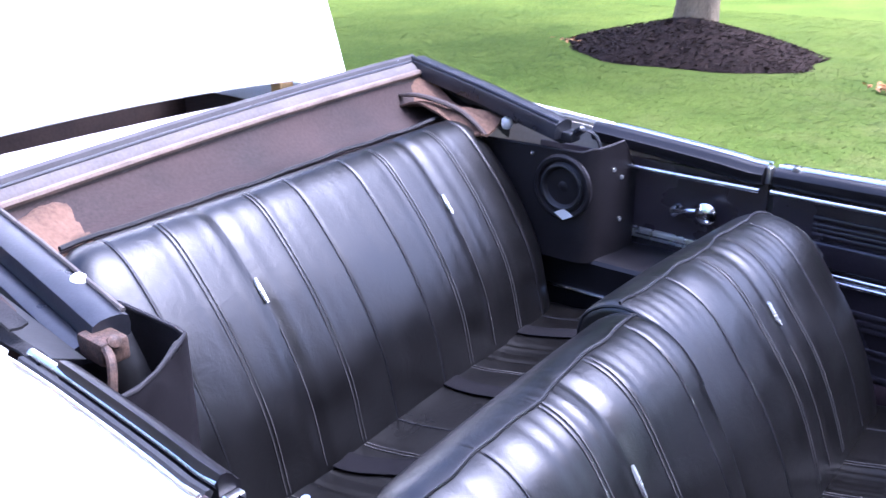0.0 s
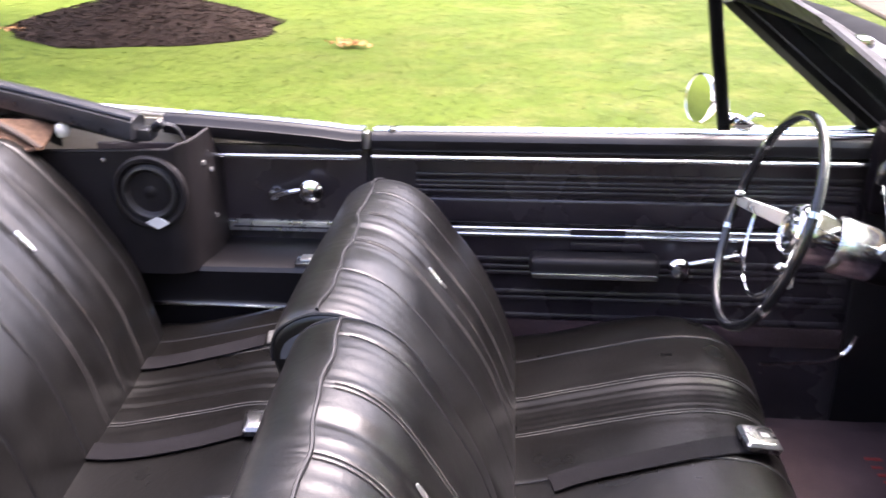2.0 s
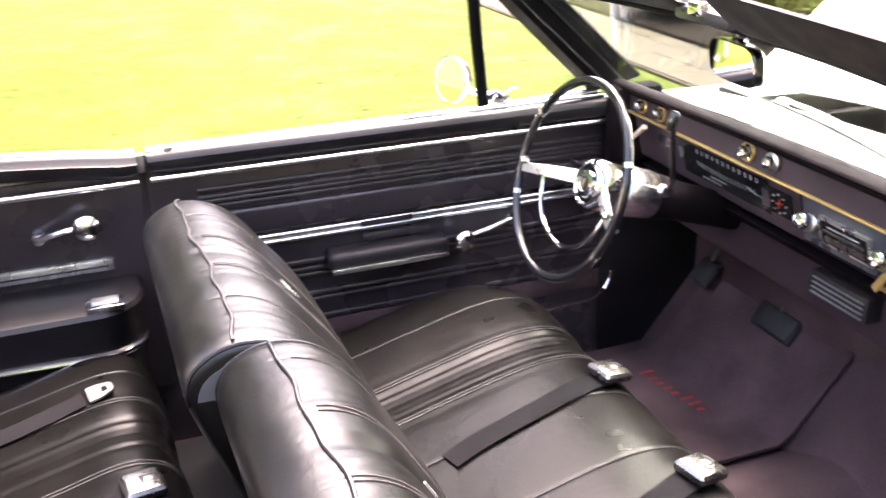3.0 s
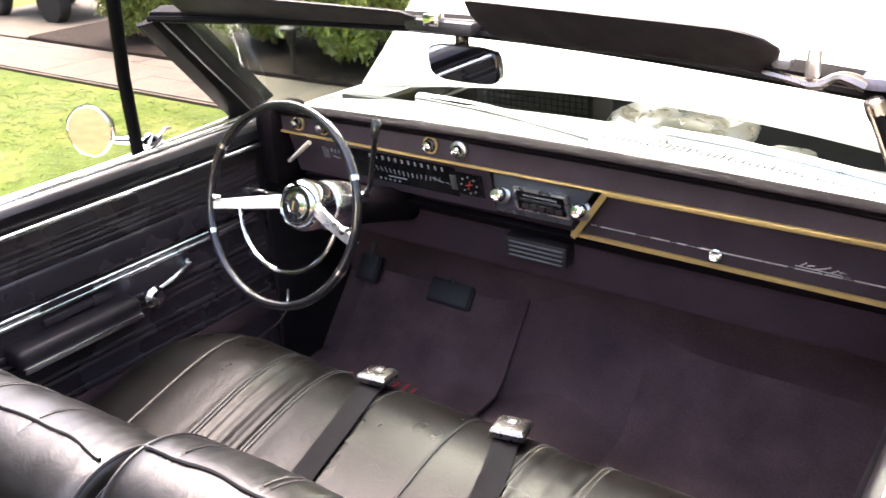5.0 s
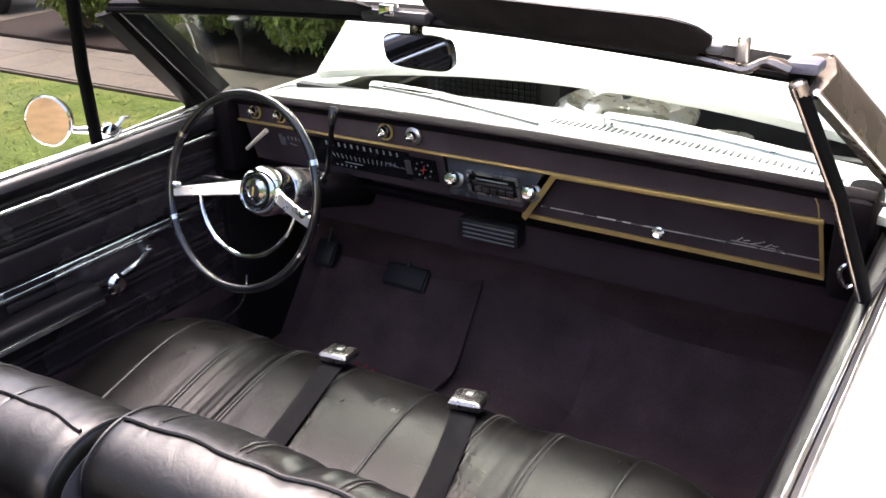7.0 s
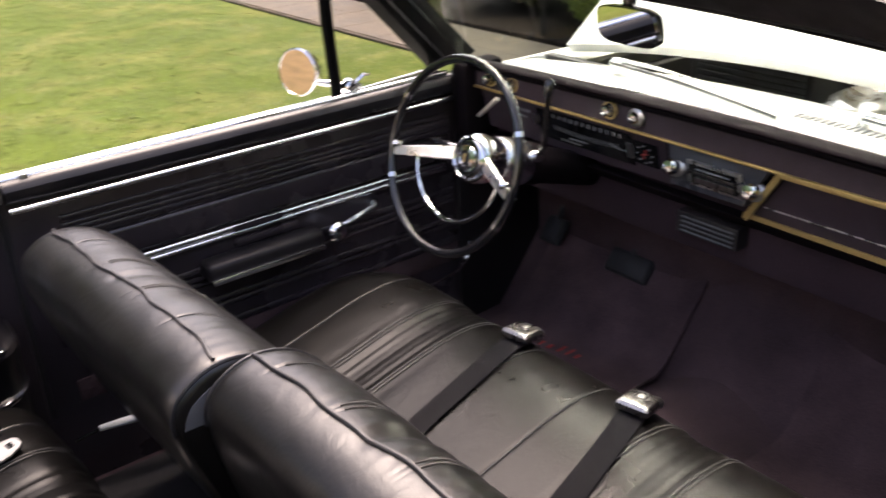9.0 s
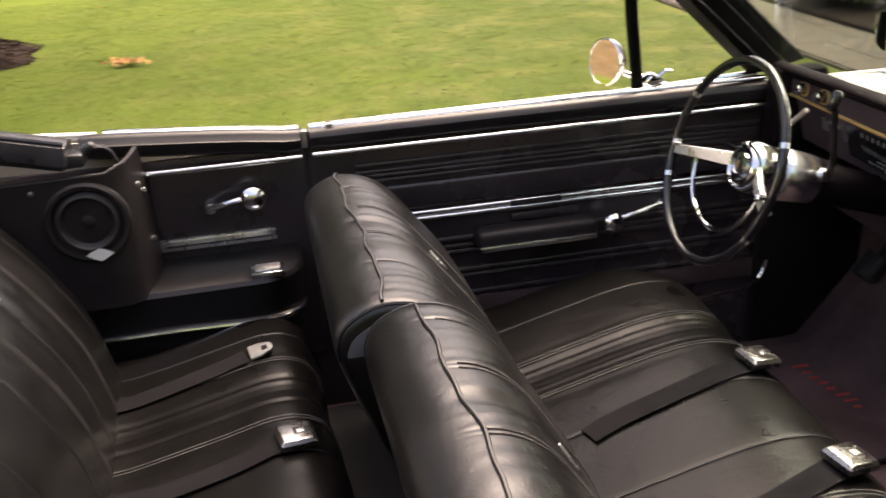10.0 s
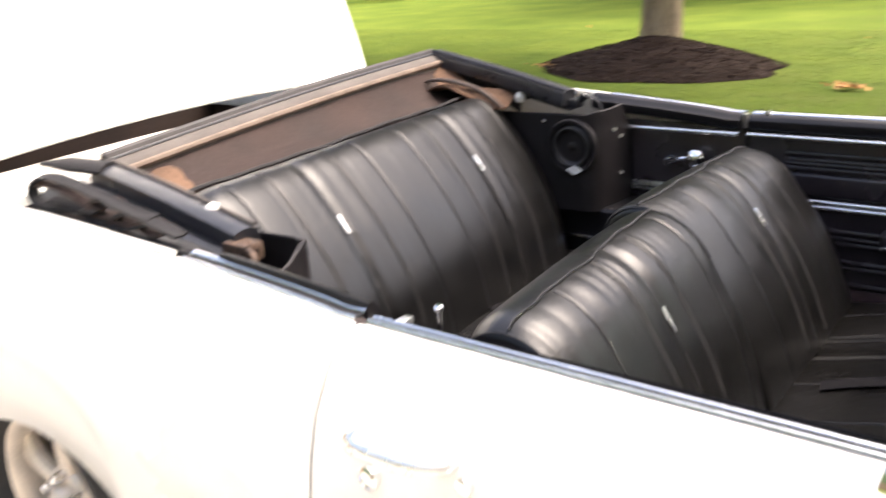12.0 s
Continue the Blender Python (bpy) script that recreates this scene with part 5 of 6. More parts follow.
PEAK = {1: Vector((-0.905, 0.590, 1.088)), -1: Vector((-0.868, -0.585, 1.030))}
TIP = {1: Vector((-0.432, 0.560, 0.992)), -1: Vector((-0.398, -0.634, 0.950))}
RAIL_HEAD = {1: PEAK[1], -1: Vector((-0.868, -0.605, 1.020))}
for side in (1, -1):
    p, q = RAIL_HEAD[side], TIP[side]
    out = Vector((0, side * 0.05, -0.018)) if side > 0 else Vector((0, -0.034, -0.020))
    bar(p, q, 0.060 if side > 0 else 0.056, 0.040 if side > 0 else 0.036, RAIL, "side_rail", roof, bow=0.004, label="worn black metal roof rail")
    bar(p + out + Vector((0, 0, -0.012)), q + out + Vector((-0.02, 0, -0.012)), 0.040, 0.030, RAIL, "outer_rail", roof)
    part("rail_edge", tube([p + Vector((0, -side * 0.022, 0.022)), p.lerp(q, 0.5) + Vector((0, -side * 0.022, 0.026)), q + Vector((0, -side * 0.022, 0.022))], 0.004, 6), PAD if side < 0 else RAIL, roof)
    # linkage at the rail's open end
    e = q + Vector((0.012, side * 0.02, -0.012))
    part("end_bracket", box(-0.035, 0.03 if side < 0 else 0.012, -0.022, 0.022, -0.020, 0.016 if side < 0 else 0.006, bev=0.006, m=Matrix.Translation(e)), RUST if side < 0 else RAIL, roof, "worn end bracket")
    part("bracket_bolt", rev([(0.010, -0.01), (0.010, 0.012), (0.004, 0.016)], facing(e + Vector((0.02, 0, 0.008)), (0.8, 0, 0.6)), 10), RUST if side < 0 else RAIL, roof)
    part("bracket_arm", tube(smooth_line([e + Vector((0.01, side * 0.01, 0.012)), e + Vector((0.05, side * 0.02, 0.0)), e + Vector((0.065, side * 0.035, -0.05))], 8), 0.0065, 6, flat=0.6), RUST if side < 0 else RAIL, roof)

# folded cloth beside the rails
def cloth(side, a, b, drop, m, seed, name="folded_cloth", w=0.06):
    a, b = Vector(a), Vector(b)

    def f(u, v):
        p = a.lerp(b, u)
        k = v * 2 - 1
        fold = 0.010 * math.sin(9 * v + 5 * u + seed) + 0.006 * noise.noise((u * 7, v * 5, seed))
        taper = 1 - 0.5 * u
        return p + Vector((0, side * (w * v + fold) * taper, -drop * v * taper + 0.012 * math.sin(3.1 * v) + fold))
    return part(name, shell(f, 24, 18, (0.0, -side * 0.004, -0.006)), m, roof)


for side in (1, -1):
    p, q = PEAK[side], TIP[side]
    if side < 0:
        continue
    cloth(side, p + Vector((-0.03, side * 0.02, -0.004)), q + Vector((-0.20, side * 0.02, -0.012)), 0.075, CANVAS, 2 + side, w=0.10)
    cloth(side, p + Vector((-0.02, side * 0.03, -0.030)), q + Vector((-0.28, side * 0.03, -0.022)), 0.055, CANVAS, 7 + side, w=0.115)
    part("cloth_roll", tube(smooth_line([p + Vector((-0.05, side * 0.09, -0.05)), p.lerp(q, 0.2) + Vector((0, side * 0.115, -0.060)), p.lerp(q, 0.5) + Vector((0, side * 0.10, -0.055)), p.lerp(q, 0.75) + Vector((0, side * 0.07, -0.045))], 18), [0.012 + 0.012 * math.sin(math.pi * min(1, 0.25 + k / 19)) for k in range(18)], 10), CANVAS, roof)
    part("cloth_roll", tube(smooth_line([p + Vector((-0.02, side * 0.06, -0.055)), p.lerp(q, 0.25) + Vector((0, side * 0.085, -0.075)), p.lerp(q, 0.6) + Vector((0, side * 0.07, -0.060))], 14), [0.010 + 0.012 * math.sin(math.pi * min(1, 0.2 + k / 15)) for k in range(14)], 10), CANVAS, roof)
# the near stack's cloth, folded in loops between the rail and the body
def ribbon(name, line, y0, y1, m, label=""):
    pts = smooth_line([(x, 0, 0.984 + (z - 0.984) * (1 + 0.7 * min(1.0, max(0.0, (-x - 0.46) / 0.26)))) for x, z in line], 40)

    def f(u, v):
        p = pts[int(round(u * 39))]
        sag = 0.004 * noise.noise((p.x * 30, v * 2.5, len(line)))
        return Vector((p.x + 0.010 * v, y0 + (y1 - y0) * v, p.z + sag + 0.006 * v))
    part(name, shell(f, 39, 6, (0.0015, 0, 0.0045)), m, roof, label)


ribbon("canvas_loop", [(-0.44, 0.978), (-0.58, 1.000), (-0.74, 1.014), (-0.85, 1.018), (-0.905, 1.002), (-0.890, 0.984), (-0.80, 0.984), (-0.68, 0.990)], -0.754, -0.732, CANVAS, "outer loop of folded black canvas")
# added dark backing: paints the shaded hollow behind the cloth loops
part("void_backing", shell(lambda u, v: (-0.93 + 0.55 * u, -0.690 - 0.045 * v, (1.010 - 0.079 * u + 0.012 * math.sin(math.pi * min(1.0, 3 * u))) * (1 - v) + (belt_z(-0.93 + 0.55 * u) - 0.004) * v), 24, 4, (0, 0.004, 0)), RUBBER, roof, "black backing standing for the dark hollow behind the folds")
ribbon("lining_fold", [(-0.88, 1.008), (-0.80, 1.008), (-0.73, 0.998), (-0.69, 0.987), (-0.63, 0.986), (-0.60, 0.998), (-0.65, 1.006), (-0.70, 1.000), (-0.66, 0.994)], -0.750, -0.728, LINING, "dark brown roof lining")
ribbon("canvas_fold", [(-0.84, 0.992), (-0.76, 0.990), (-0.70, 0.978), (-0.62, 0.974), (-0.55, 0.982), (-0.52, 0.994), (-0.57, 0.998), (-0.62, 0.992)], -0.752, -0.728, CANVAS)
ribbon("lining_fold", [(-0.66, 0.978), (-0.60, 0.982), (-0.54, 0.974), (-0.50, 0.972), (-0.485, 0.982), (-0.53, 0.989), (-0.57, 0.985)], -0.748, -0.726, LINING, "brown roof lining")
ribbon("canvas_fold", [(-0.90, 0.976), (-0.75, 0.970), (-0.60, 0.962), (-0.45, 0.955), (-0.38, 0.950)], -0.756, -0.740, CANVAS)
tipp = PEAK[-1]
part("canvas_point", tube([tipp + Vector((0.03, -0.02, 0.0)), tipp + Vector((-0.06, -0.05, 0.008)), tipp + Vector((-0.135, -0.075, 0.010))], [0.032, 0.032, 0.008], 10, flat=0.45), CANVAS, roof)

# the padded rear bow across the car, its piping, and the well liner in front of it
def bow_line(v, dx, dz, sag=0.012):
    a, b = PEAK[1], PEAK[-1]
    p = a.lerp(b, v)
    return p + Vector((dx + 0.012 * math.sin(math.pi * v), 0, dz + sag * math.sin(math.pi * v)))


def bow_band(u, v):
    # from the top edge (u = 0) forward and down to the piping
    prof = smooth_line([(-0.030, 0, -0.05), (-0.030, 0, -0.005), (-0.010, 0, 0.012), (0.008, 0, 0.008), (0.024, 0, -0.002), (0.032, 0, -0.018)], 13)
    q = prof[int(round(u * 12))]
    return bow_line(v, q.x, q.z)


part("rear_bow_pad", shell(bow_band, 12, 40, (0.0, 0, -0.012)), PAD, roof, "taupe padded rear bow")
part("bow_edge", tube([bow_line(k / 30, -0.020, 0.012) for k in range(31)], 0.013, 8), BOW_EDGE, roof, "dark taupe bow edge")
part("bow_piping", tube([bow_line(k / 30, 0.002, 0.012) for k in range(31)], 0.0035, 6), RAIL, roof)
part("bow_piping", tube([bow_line(k / 30, 0.031, -0.012) for k in range(31)], 0.0085, 8), PIPE_TAN, roof, "tan lower piping")


def liner(u, v):
    a = bow_line(v, 0.030, -0.024)
    b = Vector((-0.742 + 0.10 * v, 0.53 - 1.10 * v, 0.985))
    p = a.lerp(b, u)
    return p + Vector((0, 0, -0.035 * math.sin(math.pi * u) + 0.006 * noise.noise((u * 5, v * 9, 2))))


part("well_liner", shell(liner, 16, 40, (0, 0, -0.006)), LINER, roof, "brown vinyl well liner")
part("liner_hem", tube([liner(1, k / 30) + Vector((0, 0, 0.006)) for k in range(31)], 0.005, 6), CANVAS, roof)


def flap(corner, side, seed, wide, fall, reach):
    c = Vector(corner)

    def f(u, v):
        w = 0.014 * math.sin(7 * u + 4 * v + seed) + 0.012 * noise.noise((u * 4, v * 6, seed))
        return c + Vector((reach * u, -side * (0.015 + wide * v * (1 - 0.35 * u)), -0.035 - fall * u * (1 - 0.3 * v) - 0.02 * v + w))
    part("inner_flap", shell(f, 18, 14, (0, 0, -0.005)), FLAP, roof, "rumpled tan-brown inner fabric")
    if side > 0:
        part("flap_fold", tube(smooth_line([f(0.0, 0.75) + Vector((0, 0, 0.004)), f(0.35, 0.9) + Vector((0, 0, 0.012)), f(0.7, 0.7) + Vector((0, 0, 0.006)), f(1, 0.8)], 14), [0.004 + 0.007 * math.sin(math.pi * (k + 1) / 16) for k in range(14)], 8, flat=0.6), BODY_DARK, roof)


flap(PEAK[1] + Vector((0.03, -0.01, 0.0)), 1, 1.0, 0.14, 0.075, 0.27)
flap(Vector((-0.830, -0.630, 1.044)), -1, 4.0, 0.17, 0.028, 0.19)
part("roof_latch", box(-0.94, -0.91, 0.50, 0.525, 1.098, 1.108, bev=0.003), CHROME, roof)

# ---- dashboard ----
dash = thing("dashboard", "black dashboard with gold trim lines", "dashboard", (1.15, 0, 0.7))
DY0, DY1 = -0.655, 0.655


def pad_top(u, v):
    y = -0.72 + 1.44 * v
    arc = 0.06 * (2 * v - 1) ** 2
    prof = smooth_line([(1.070, 0, 0.977), (1.053, 0, 0.977), (1.045, 0, 0.984), (1.051, 0, 0.991), (1.072, 0, 0.993), (1.112, 0, 0.981)], 13)
    q = prof[int(round(u * 12))]
    return Vector((q.x - arc * max(0, (q.x - 1.072)) / 0.08, y, q.z - 0.012 * (2 * v - 1) ** 2))


part("dash_pad", shell(pad_top, 12, 40, (0.01, 0, -0.012)), DASH, dash, "padded black dash top")
part("upper_face", box(1.064, 1.080, -0.70, 0.70, 0.915, 0.980), DASH_FACE, dash)
part("dash_core", box(1.128, 1.15, -0.70, 0.70, 0.84, 0.955), DASH, dash)
for side in (1, -1):
    part("dash_end", box(1.03, 1.16, side * 0.695 - 0.03, side * 0.695 + 0.03, 0.79, 0.975, bev=0.02), DASH, dash)
part("upper_line", tube([(1.0625, y, 0.9735 - 0.012 * (y / 0.66) ** 2) for y in (0.665, 0.5, 0.3, 0.1, -0.1, -0.3, -0.5, -0.60, -0.625)], 0.0013, 6), GOLD, dash)
part("upper_line", tube([(1.0625, 0.665, 0.9615), (1.0625, 0.672, 0.945), (1.0625, 0.672, 0.920)], 0.0013, 6), GOLD, dash)
part("upper_line", tube([(1.0625, -0.625, 0.9627), (1.0625, -0.634, 0.945), (1.0625, -0.640, 0.918)], 0.0013, 6), GOLD, dash)
part("gold_trim", box(1.058, 1.066, -0.152, 0.675, 0.9165, 0.9218, bev=0.0015), GOLD, dash, "thin gold trim line")
# gauge panel, slanting away below the trim
def slab(y0, y1, z0, z1, x0, x1, t=0.02):
    return prism([(x0, y0, z0), (x0, y1, z0), (x1, y1, z1), (x1, y0, z1)], (t, 0, 0.0))


gauges = part("gauge_panel", slab(0.105, 0.655, 0.815, 0.915, 1.100, 1.072), DASH_FACE, dash, "black gauge panel")


def on_face(y, z, off=0.0):
    x = 1.100 - 0.028 * (z - 0.815) / 0.10
    return Vector((x - 0.002 - off, y, z))


def mark(y, z, w, h, m=None, name="gauge_mark", off=0.0, lean=0.0):
    c = on_face(y, z, off)
    M = Matrix.Translation(c) @ Euler((radians(lean), radians(-15.6), 0)).to_matrix().to_4x4()
    part(name, box(-0.0012, 0.0012, -w / 2, w / 2, -h / 2, h / 2, m=M), m or TICK, gauges)


part("gauge_window", prism([on_face(y, z, 0.0005) for y, z in ((0.19, 0.835), (0.47, 0.835), (0.47, 0.905), (0.19, 0.905))], (0.001, 0, 0)), BLACK_GLOSS, gauges)
for k in range(12):
    mark(0.415 - 0.0175 * k, 0.895, 0.0038 if k % 2 else 0.005, 0.010)
for k in range(16):
    mark(0.415 - 0.012 * k, 0.868 - 0.004 * math.sin(math.pi * k / 15), 0.0018, 0.012, lean=-25 + 3 * k)
for k in range(5):
    mark(0.40 - 0.013 * k, 0.842, 0.005, 0.005)
mark(0.35, 0.851, 0.05, 0.0025)
mark(0.24, 0.866, 0.03, 0.0025, lean=14)
mark(0.21, 0.862, 0.02, 0.002, lean=14)
mark(0.550, 0.880, 0.016, 0.028, BRUSHED)
mark(0.475, 0.874, 0.014, 0.026, BRUSHED)
for k in range(4):
    mark(0.53 - 0.011 * k, 0.888, 0.003, 0.008)
mark(0.520, 0.872, 0.02, 0.002, lean=10)
part("clock", prism([on_face(y, z, 0.003) for y, z in ((0.125, 0.845), (0.205, 0.845), (0.205, 0.897), (0.125, 0.897))], (0.003, 0, 0)), BLACK_GLOSS, gauges, "small clock with red hands")
mark(0.196, 0.870, 0.014, 0.034, BRUSHED, "clock_bezel", 0.004)
mark(0.158, 0.870, 0.0014, 0.024, RED, "clock_hand", 0.004, 20)
mark(0.158, 0.870, 0.0014, 0.018, RED, "clock_hand", 0.004, 75)
for k in range(8):
    a = k * math.pi / 4
    mark(0.158 + 0.019 * math.cos(a), 0.870 + 0.019 * math.sin(a), 0.003, 0.003, name="clock_mark", off=0.004)


def knob(y, z, r, ring=True, x=1.062):
    m = facing((x, y, z), (-1, 0, 0.08))
    base = part("switch_knob", rev([(r * 0.75, 0), (r * 0.8, 0.005), (r * 0.95, 0.009), (r, 0.014), (r * 0.8, 0.020), (r * 0.3, 0.022)], m, 24), CHROME, dash, "chrome dash knob")
    if ring:
        part("escutcheon", hoop([(r * 1.25, 0.0), (r * 1.28, 0.005), (r * 1.50, 0.005), (r * 1.60, 0.001)], m, 28), GOLD if y > 0.2 else BRUSHED, base, "gilt ring")
        part("knob_well", rev([(r * 1.27, 0.0), (r * 1.27, 0.0015), (r * 0.8, 0.002)], m, 28), BLACK_GLOSS, base)


knob(0.607, 0.945, 0.011)
knob(0.532, 0.945, 0.011)
knob(0.238, 0.949, 0.012)
knob(0.166, 0.950, 0.012, False)
part("accessory_ring", rev([(0.019, 0), (0.019, 0.006), (0.013, 0.009), (0.012, 0.002)], facing((1.062, 0.166, 0.950), (-1, 0, 0)), 24), BRUSHED, dash)

# radio
radio = part("radio", prism([(1.098, -0.066, 0.820), (1.098, 0.104, 0.820), (1.068, 0.092, 0.912), (1.068, -0.128, 0.912)], (0.03, 0, 0)), BEZEL, dash, "blue-grey radio plate with two chrome knobs")


def on_radio(y, z, off=0.0):
    return Vector((1.098 - 0.030 * (z - 0.82) / 0.092 - 0.001 - off, y, z))


def radio_slab(y0, y1, z0, z1, off, t, m, name, label=""):
    part(name, prism([on_radio(y, z, off) for y, z in ((y0, z0), (y1, z0), (y1, z1), (y0, z1))], (t, 0, 0)), m, radio, label)


radio_slab(-0.072, 0.046, 0.838, 0.892, 0.008, 0.008, SATIN, "radio_frame")
radio_slab(-0.066, 0.040, 0.844, 0.886, 0.0095, 0.002, BLACK_GLOSS, "radio_dial")
radio_slab(0.041, 0.0455, 0.846, 0.880, 0.0115, 0.003, SATIN, "side_key")
radio_slab(-0.058, 0.032, 0.866, 0.870, 0.0115, 0.002, BRUSHED, "radio_slot")
radio_slab(-0.050, 0.024, 0.876, 0.879, 0.0110, 0.002, TICK, "dial_scale")
for k in range(5):
    radio_slab(-0.058 + 0.0185 * k, -0.044 + 0.0185 * k, 0.848, 0.858, 0.0125, 0.003, BRUSHED, "radio_key")
for y in (0.078, -0.100):
    m = facing(on_radio(y, 0.864, 0), (-1, 0, 0.3))
    kb = part("radio_knob", rev([(0.011, -0.01), (0.011, 0.012), (0.0150, 0.016), (0.0150, 0.028), (0.011, 0.032), (0.003, 0.033)], m, 24), CHROME, radio, "chrome radio knob")
    part("knob_collar", rev([(0.019, 0), (0.019, 0.006), (0.014, 0.009), (0.012, 0.008)], m, 24), BRUSHED, kb)

# glove box
GX0, GX1 = 1.108, 1.078


def on_glove(y, z, off=0.0):
    return Vector((GX0 + (GX1 - GX0) * (z - 0.795) / 0.12 - off, y, z))


glove = part("glove_box_door", prism([on_glove(y, z) for y, z in ((-0.645, 0.798), (-0.078, 0.798), (-0.160, 0.912), (-0.640, 0.912))], (0.02, 0, 0)), DASH_FACE, dash, "black glove box door edged in gold")


def strip(a, b, w, m, name, owner, off=0.006):
    a, b = on_glove(*a, off), on_glove(*b, off)
    d = (b - a).normalized()
    s = d.cross(Vector((-1, 0, 0))).normalized() * w / 2
    part(name, prism([a - s, a + s, b + s, b - s], (0.006, 0, 0)), m, owner)


part("gold_trim", box(1.057, 1.067, -0.648, -0.150, 0.9115, 0.9215, bev=0.0015), GOLD, glove)
strip((-0.066, 0.804), (-0.655, 0.798), 0.009, GOLD, "gold_trim", glove)
strip((-0.074, 0.800), (-0.156, 0.917), 0.012, GOLD, "gold_trim", glove, 0.016)
strip((-0.652, 0.797), (-0.640, 0.917), 0.007, GOLD, "gold_trim", glove)
strip((-0.110, 0.832), (-0.645, 0.832), 0.0022, SATIN, "silver_line", glove, 0.002)
part("glove_lock", rev([(0.0125, -0.004), (0.0125, 0.007), (0.009, 0.009), (0.004, 0.008)], facing(on_glove(-0.356, 0.822, 0), (-1, 0, 0.25)), 20), CHROME, glove, "round chrome lock")
for k in range(6):
    y = -0.500 - 0.013 * k
    strip((y, 0.838 + 0.004 * (k % 2)), (y - 0.012, 0.848 - 0.003 * (k % 3)), 0.0022, SATIN, "script_bar", glove, 0.002)
strip((-0.49, 0.838), (-0.585, 0.836), 0.0016, SATIN, "script_bar", glove, 0.002)
part("dash_lower_lip", prism([(1.105, -0.66, 0.792), (1.105, 0.66, 0.792), (1.125, 0.66, 0.770), (1.125, -0.66, 0.770)], (0.03, 0, 0)), DASH, dash)
part("under_dash", box(1.15, 1.34, -0.70, 0.70, 0.66, 0.84, bev=0.02), UNDERSIDE, dash)
vent = part("under_dash_vent", box(1.115, 1.20, -0.048, 0.100, 0.712, 0.760, bev=0.006), SPEAKER, dash, "black vent with chrome louvres")
for k in range(4):
    part("louvre", box(1.111, 1.118, -0.040, 0.085, 0.719 + 0.010 * k, 0.722 + 0.010 * k, bev=0.001), STRAP, vent)

# ---- steering wheel ----
WC = Vector((0.760, 0.380, 0.890))
AX = Vector((0.95, 0.0, -0.31)).normalized()
UP = Vector((0.31, 0.0, 0.95)).normalized()
RT = Vector((0, 1, 0))
wheel_thing = thing("steering_wheel", "black steering wheel with chrome spokes and horn ring", "steering wheel", (1.0, 0.372, 0.75))


def ring_pts(r, a0, a1, n, off=0.0):
    return [WC + AX * off + (RT * math.cos(a) + UP * math.sin(a)) * r for a in (radians(a0 + (a1 - a0) * k / n) for k in range(n + 1))]


part("rim", tube(ring_pts(0.192, 0, 360, 64)[:-1], 0.0090, 12, closed=True), BLACK_GLOSS, wheel_thing)
for a in (27, 153, 207, 333):
    p = ring_pts(0.192, a, a + 3, 2)
    part("rim_mark", tube(p, 0.0096, 12), CHROME, wheel_thing)
part("hub", rev([(0.040, 0.075), (0.047, 0.050), (0.052, 0.020), (0.052, 0.0), (0.046, -0.014), (0.040, -0.018), (0.036, -0.012), (0.030, -0.012), (0.026, -0.020), (0.016, -0.022), (0.012, -0.018), (0.001, -0.018)], facing(WC + AX * 0.060, AX), 44), CHROME, wheel_thing, "chrome hub")
part("hub_ring", rev([(0.0345, -0.0135), (0.0345, -0.0150), (0.0290, -0.0150), (0.0290, -0.0135)], facing(WC + AX * 0.060, AX), 36), BLACK_GLOSS, wheel_thing)
part("hub_emblem", rev([(0.0125, -0.0165), (0.0125, -0.0215), (0.002, -0.0225)], facing(WC + AX * 0.060, AX), 24), RUBBER, wheel_thing)
part("emblem_bar", box(-0.009, 0.009, -0.002, 0.002, -0.0245, -0.022, bev=0.0005, m=facing(WC + AX * 0.060, AX, 90)), GOLD, wheel_thing)
for s in (1, -1):
    secs = []
    for k in range(9):
        t = k / 8
        c = WC + AX * (0.054 * (1 - t) ** 1.3 + 0.004) + RT * s * (0.045 + 0.145 * t) + UP * (-0.032 * t)
        w = 0.016 - 0.006 * t if s > 0 else 0.015 - 0.003 * t
        secs.append([c - UP * w, c - UP * w * 0.8 - AX * 0.007, c + UP * w * 0.8 - AX * 0.007, c + UP * w, c + AX * (0.006 if s > 0 else 0.012)])
    part("spoke", loft(secs), SATIN, wheel_thing, "tapered chrome spoke")
    part("spoke_bolt", rev([(0.008, 0), (0.008, 0.012), (0.003, 0.016)], facing(WC + RT * s * 0.170 - UP * 0.014, -AX), 12), CHROME, wheel_thing)
part("horn_ring", tube(ring_pts(0.129, 184, 352, 40, 0.022), 0.0046, 8), CHROME, wheel_thing)
part("column", rev([(0.046, 0.09), (0.046, 0.16), (0.040, 0.20), (0.036, 0.42)], facing(WC + AX * 0.060, AX), 28), DASH, wheel_thing)
part("column_collar", rev([(0.048, 0.060), (0.052, 0.070), (0.049, 0.13), (0.043, 0.140)], facing(WC + AX * 0.060, AX), 28), TRIM, wheel_thing)
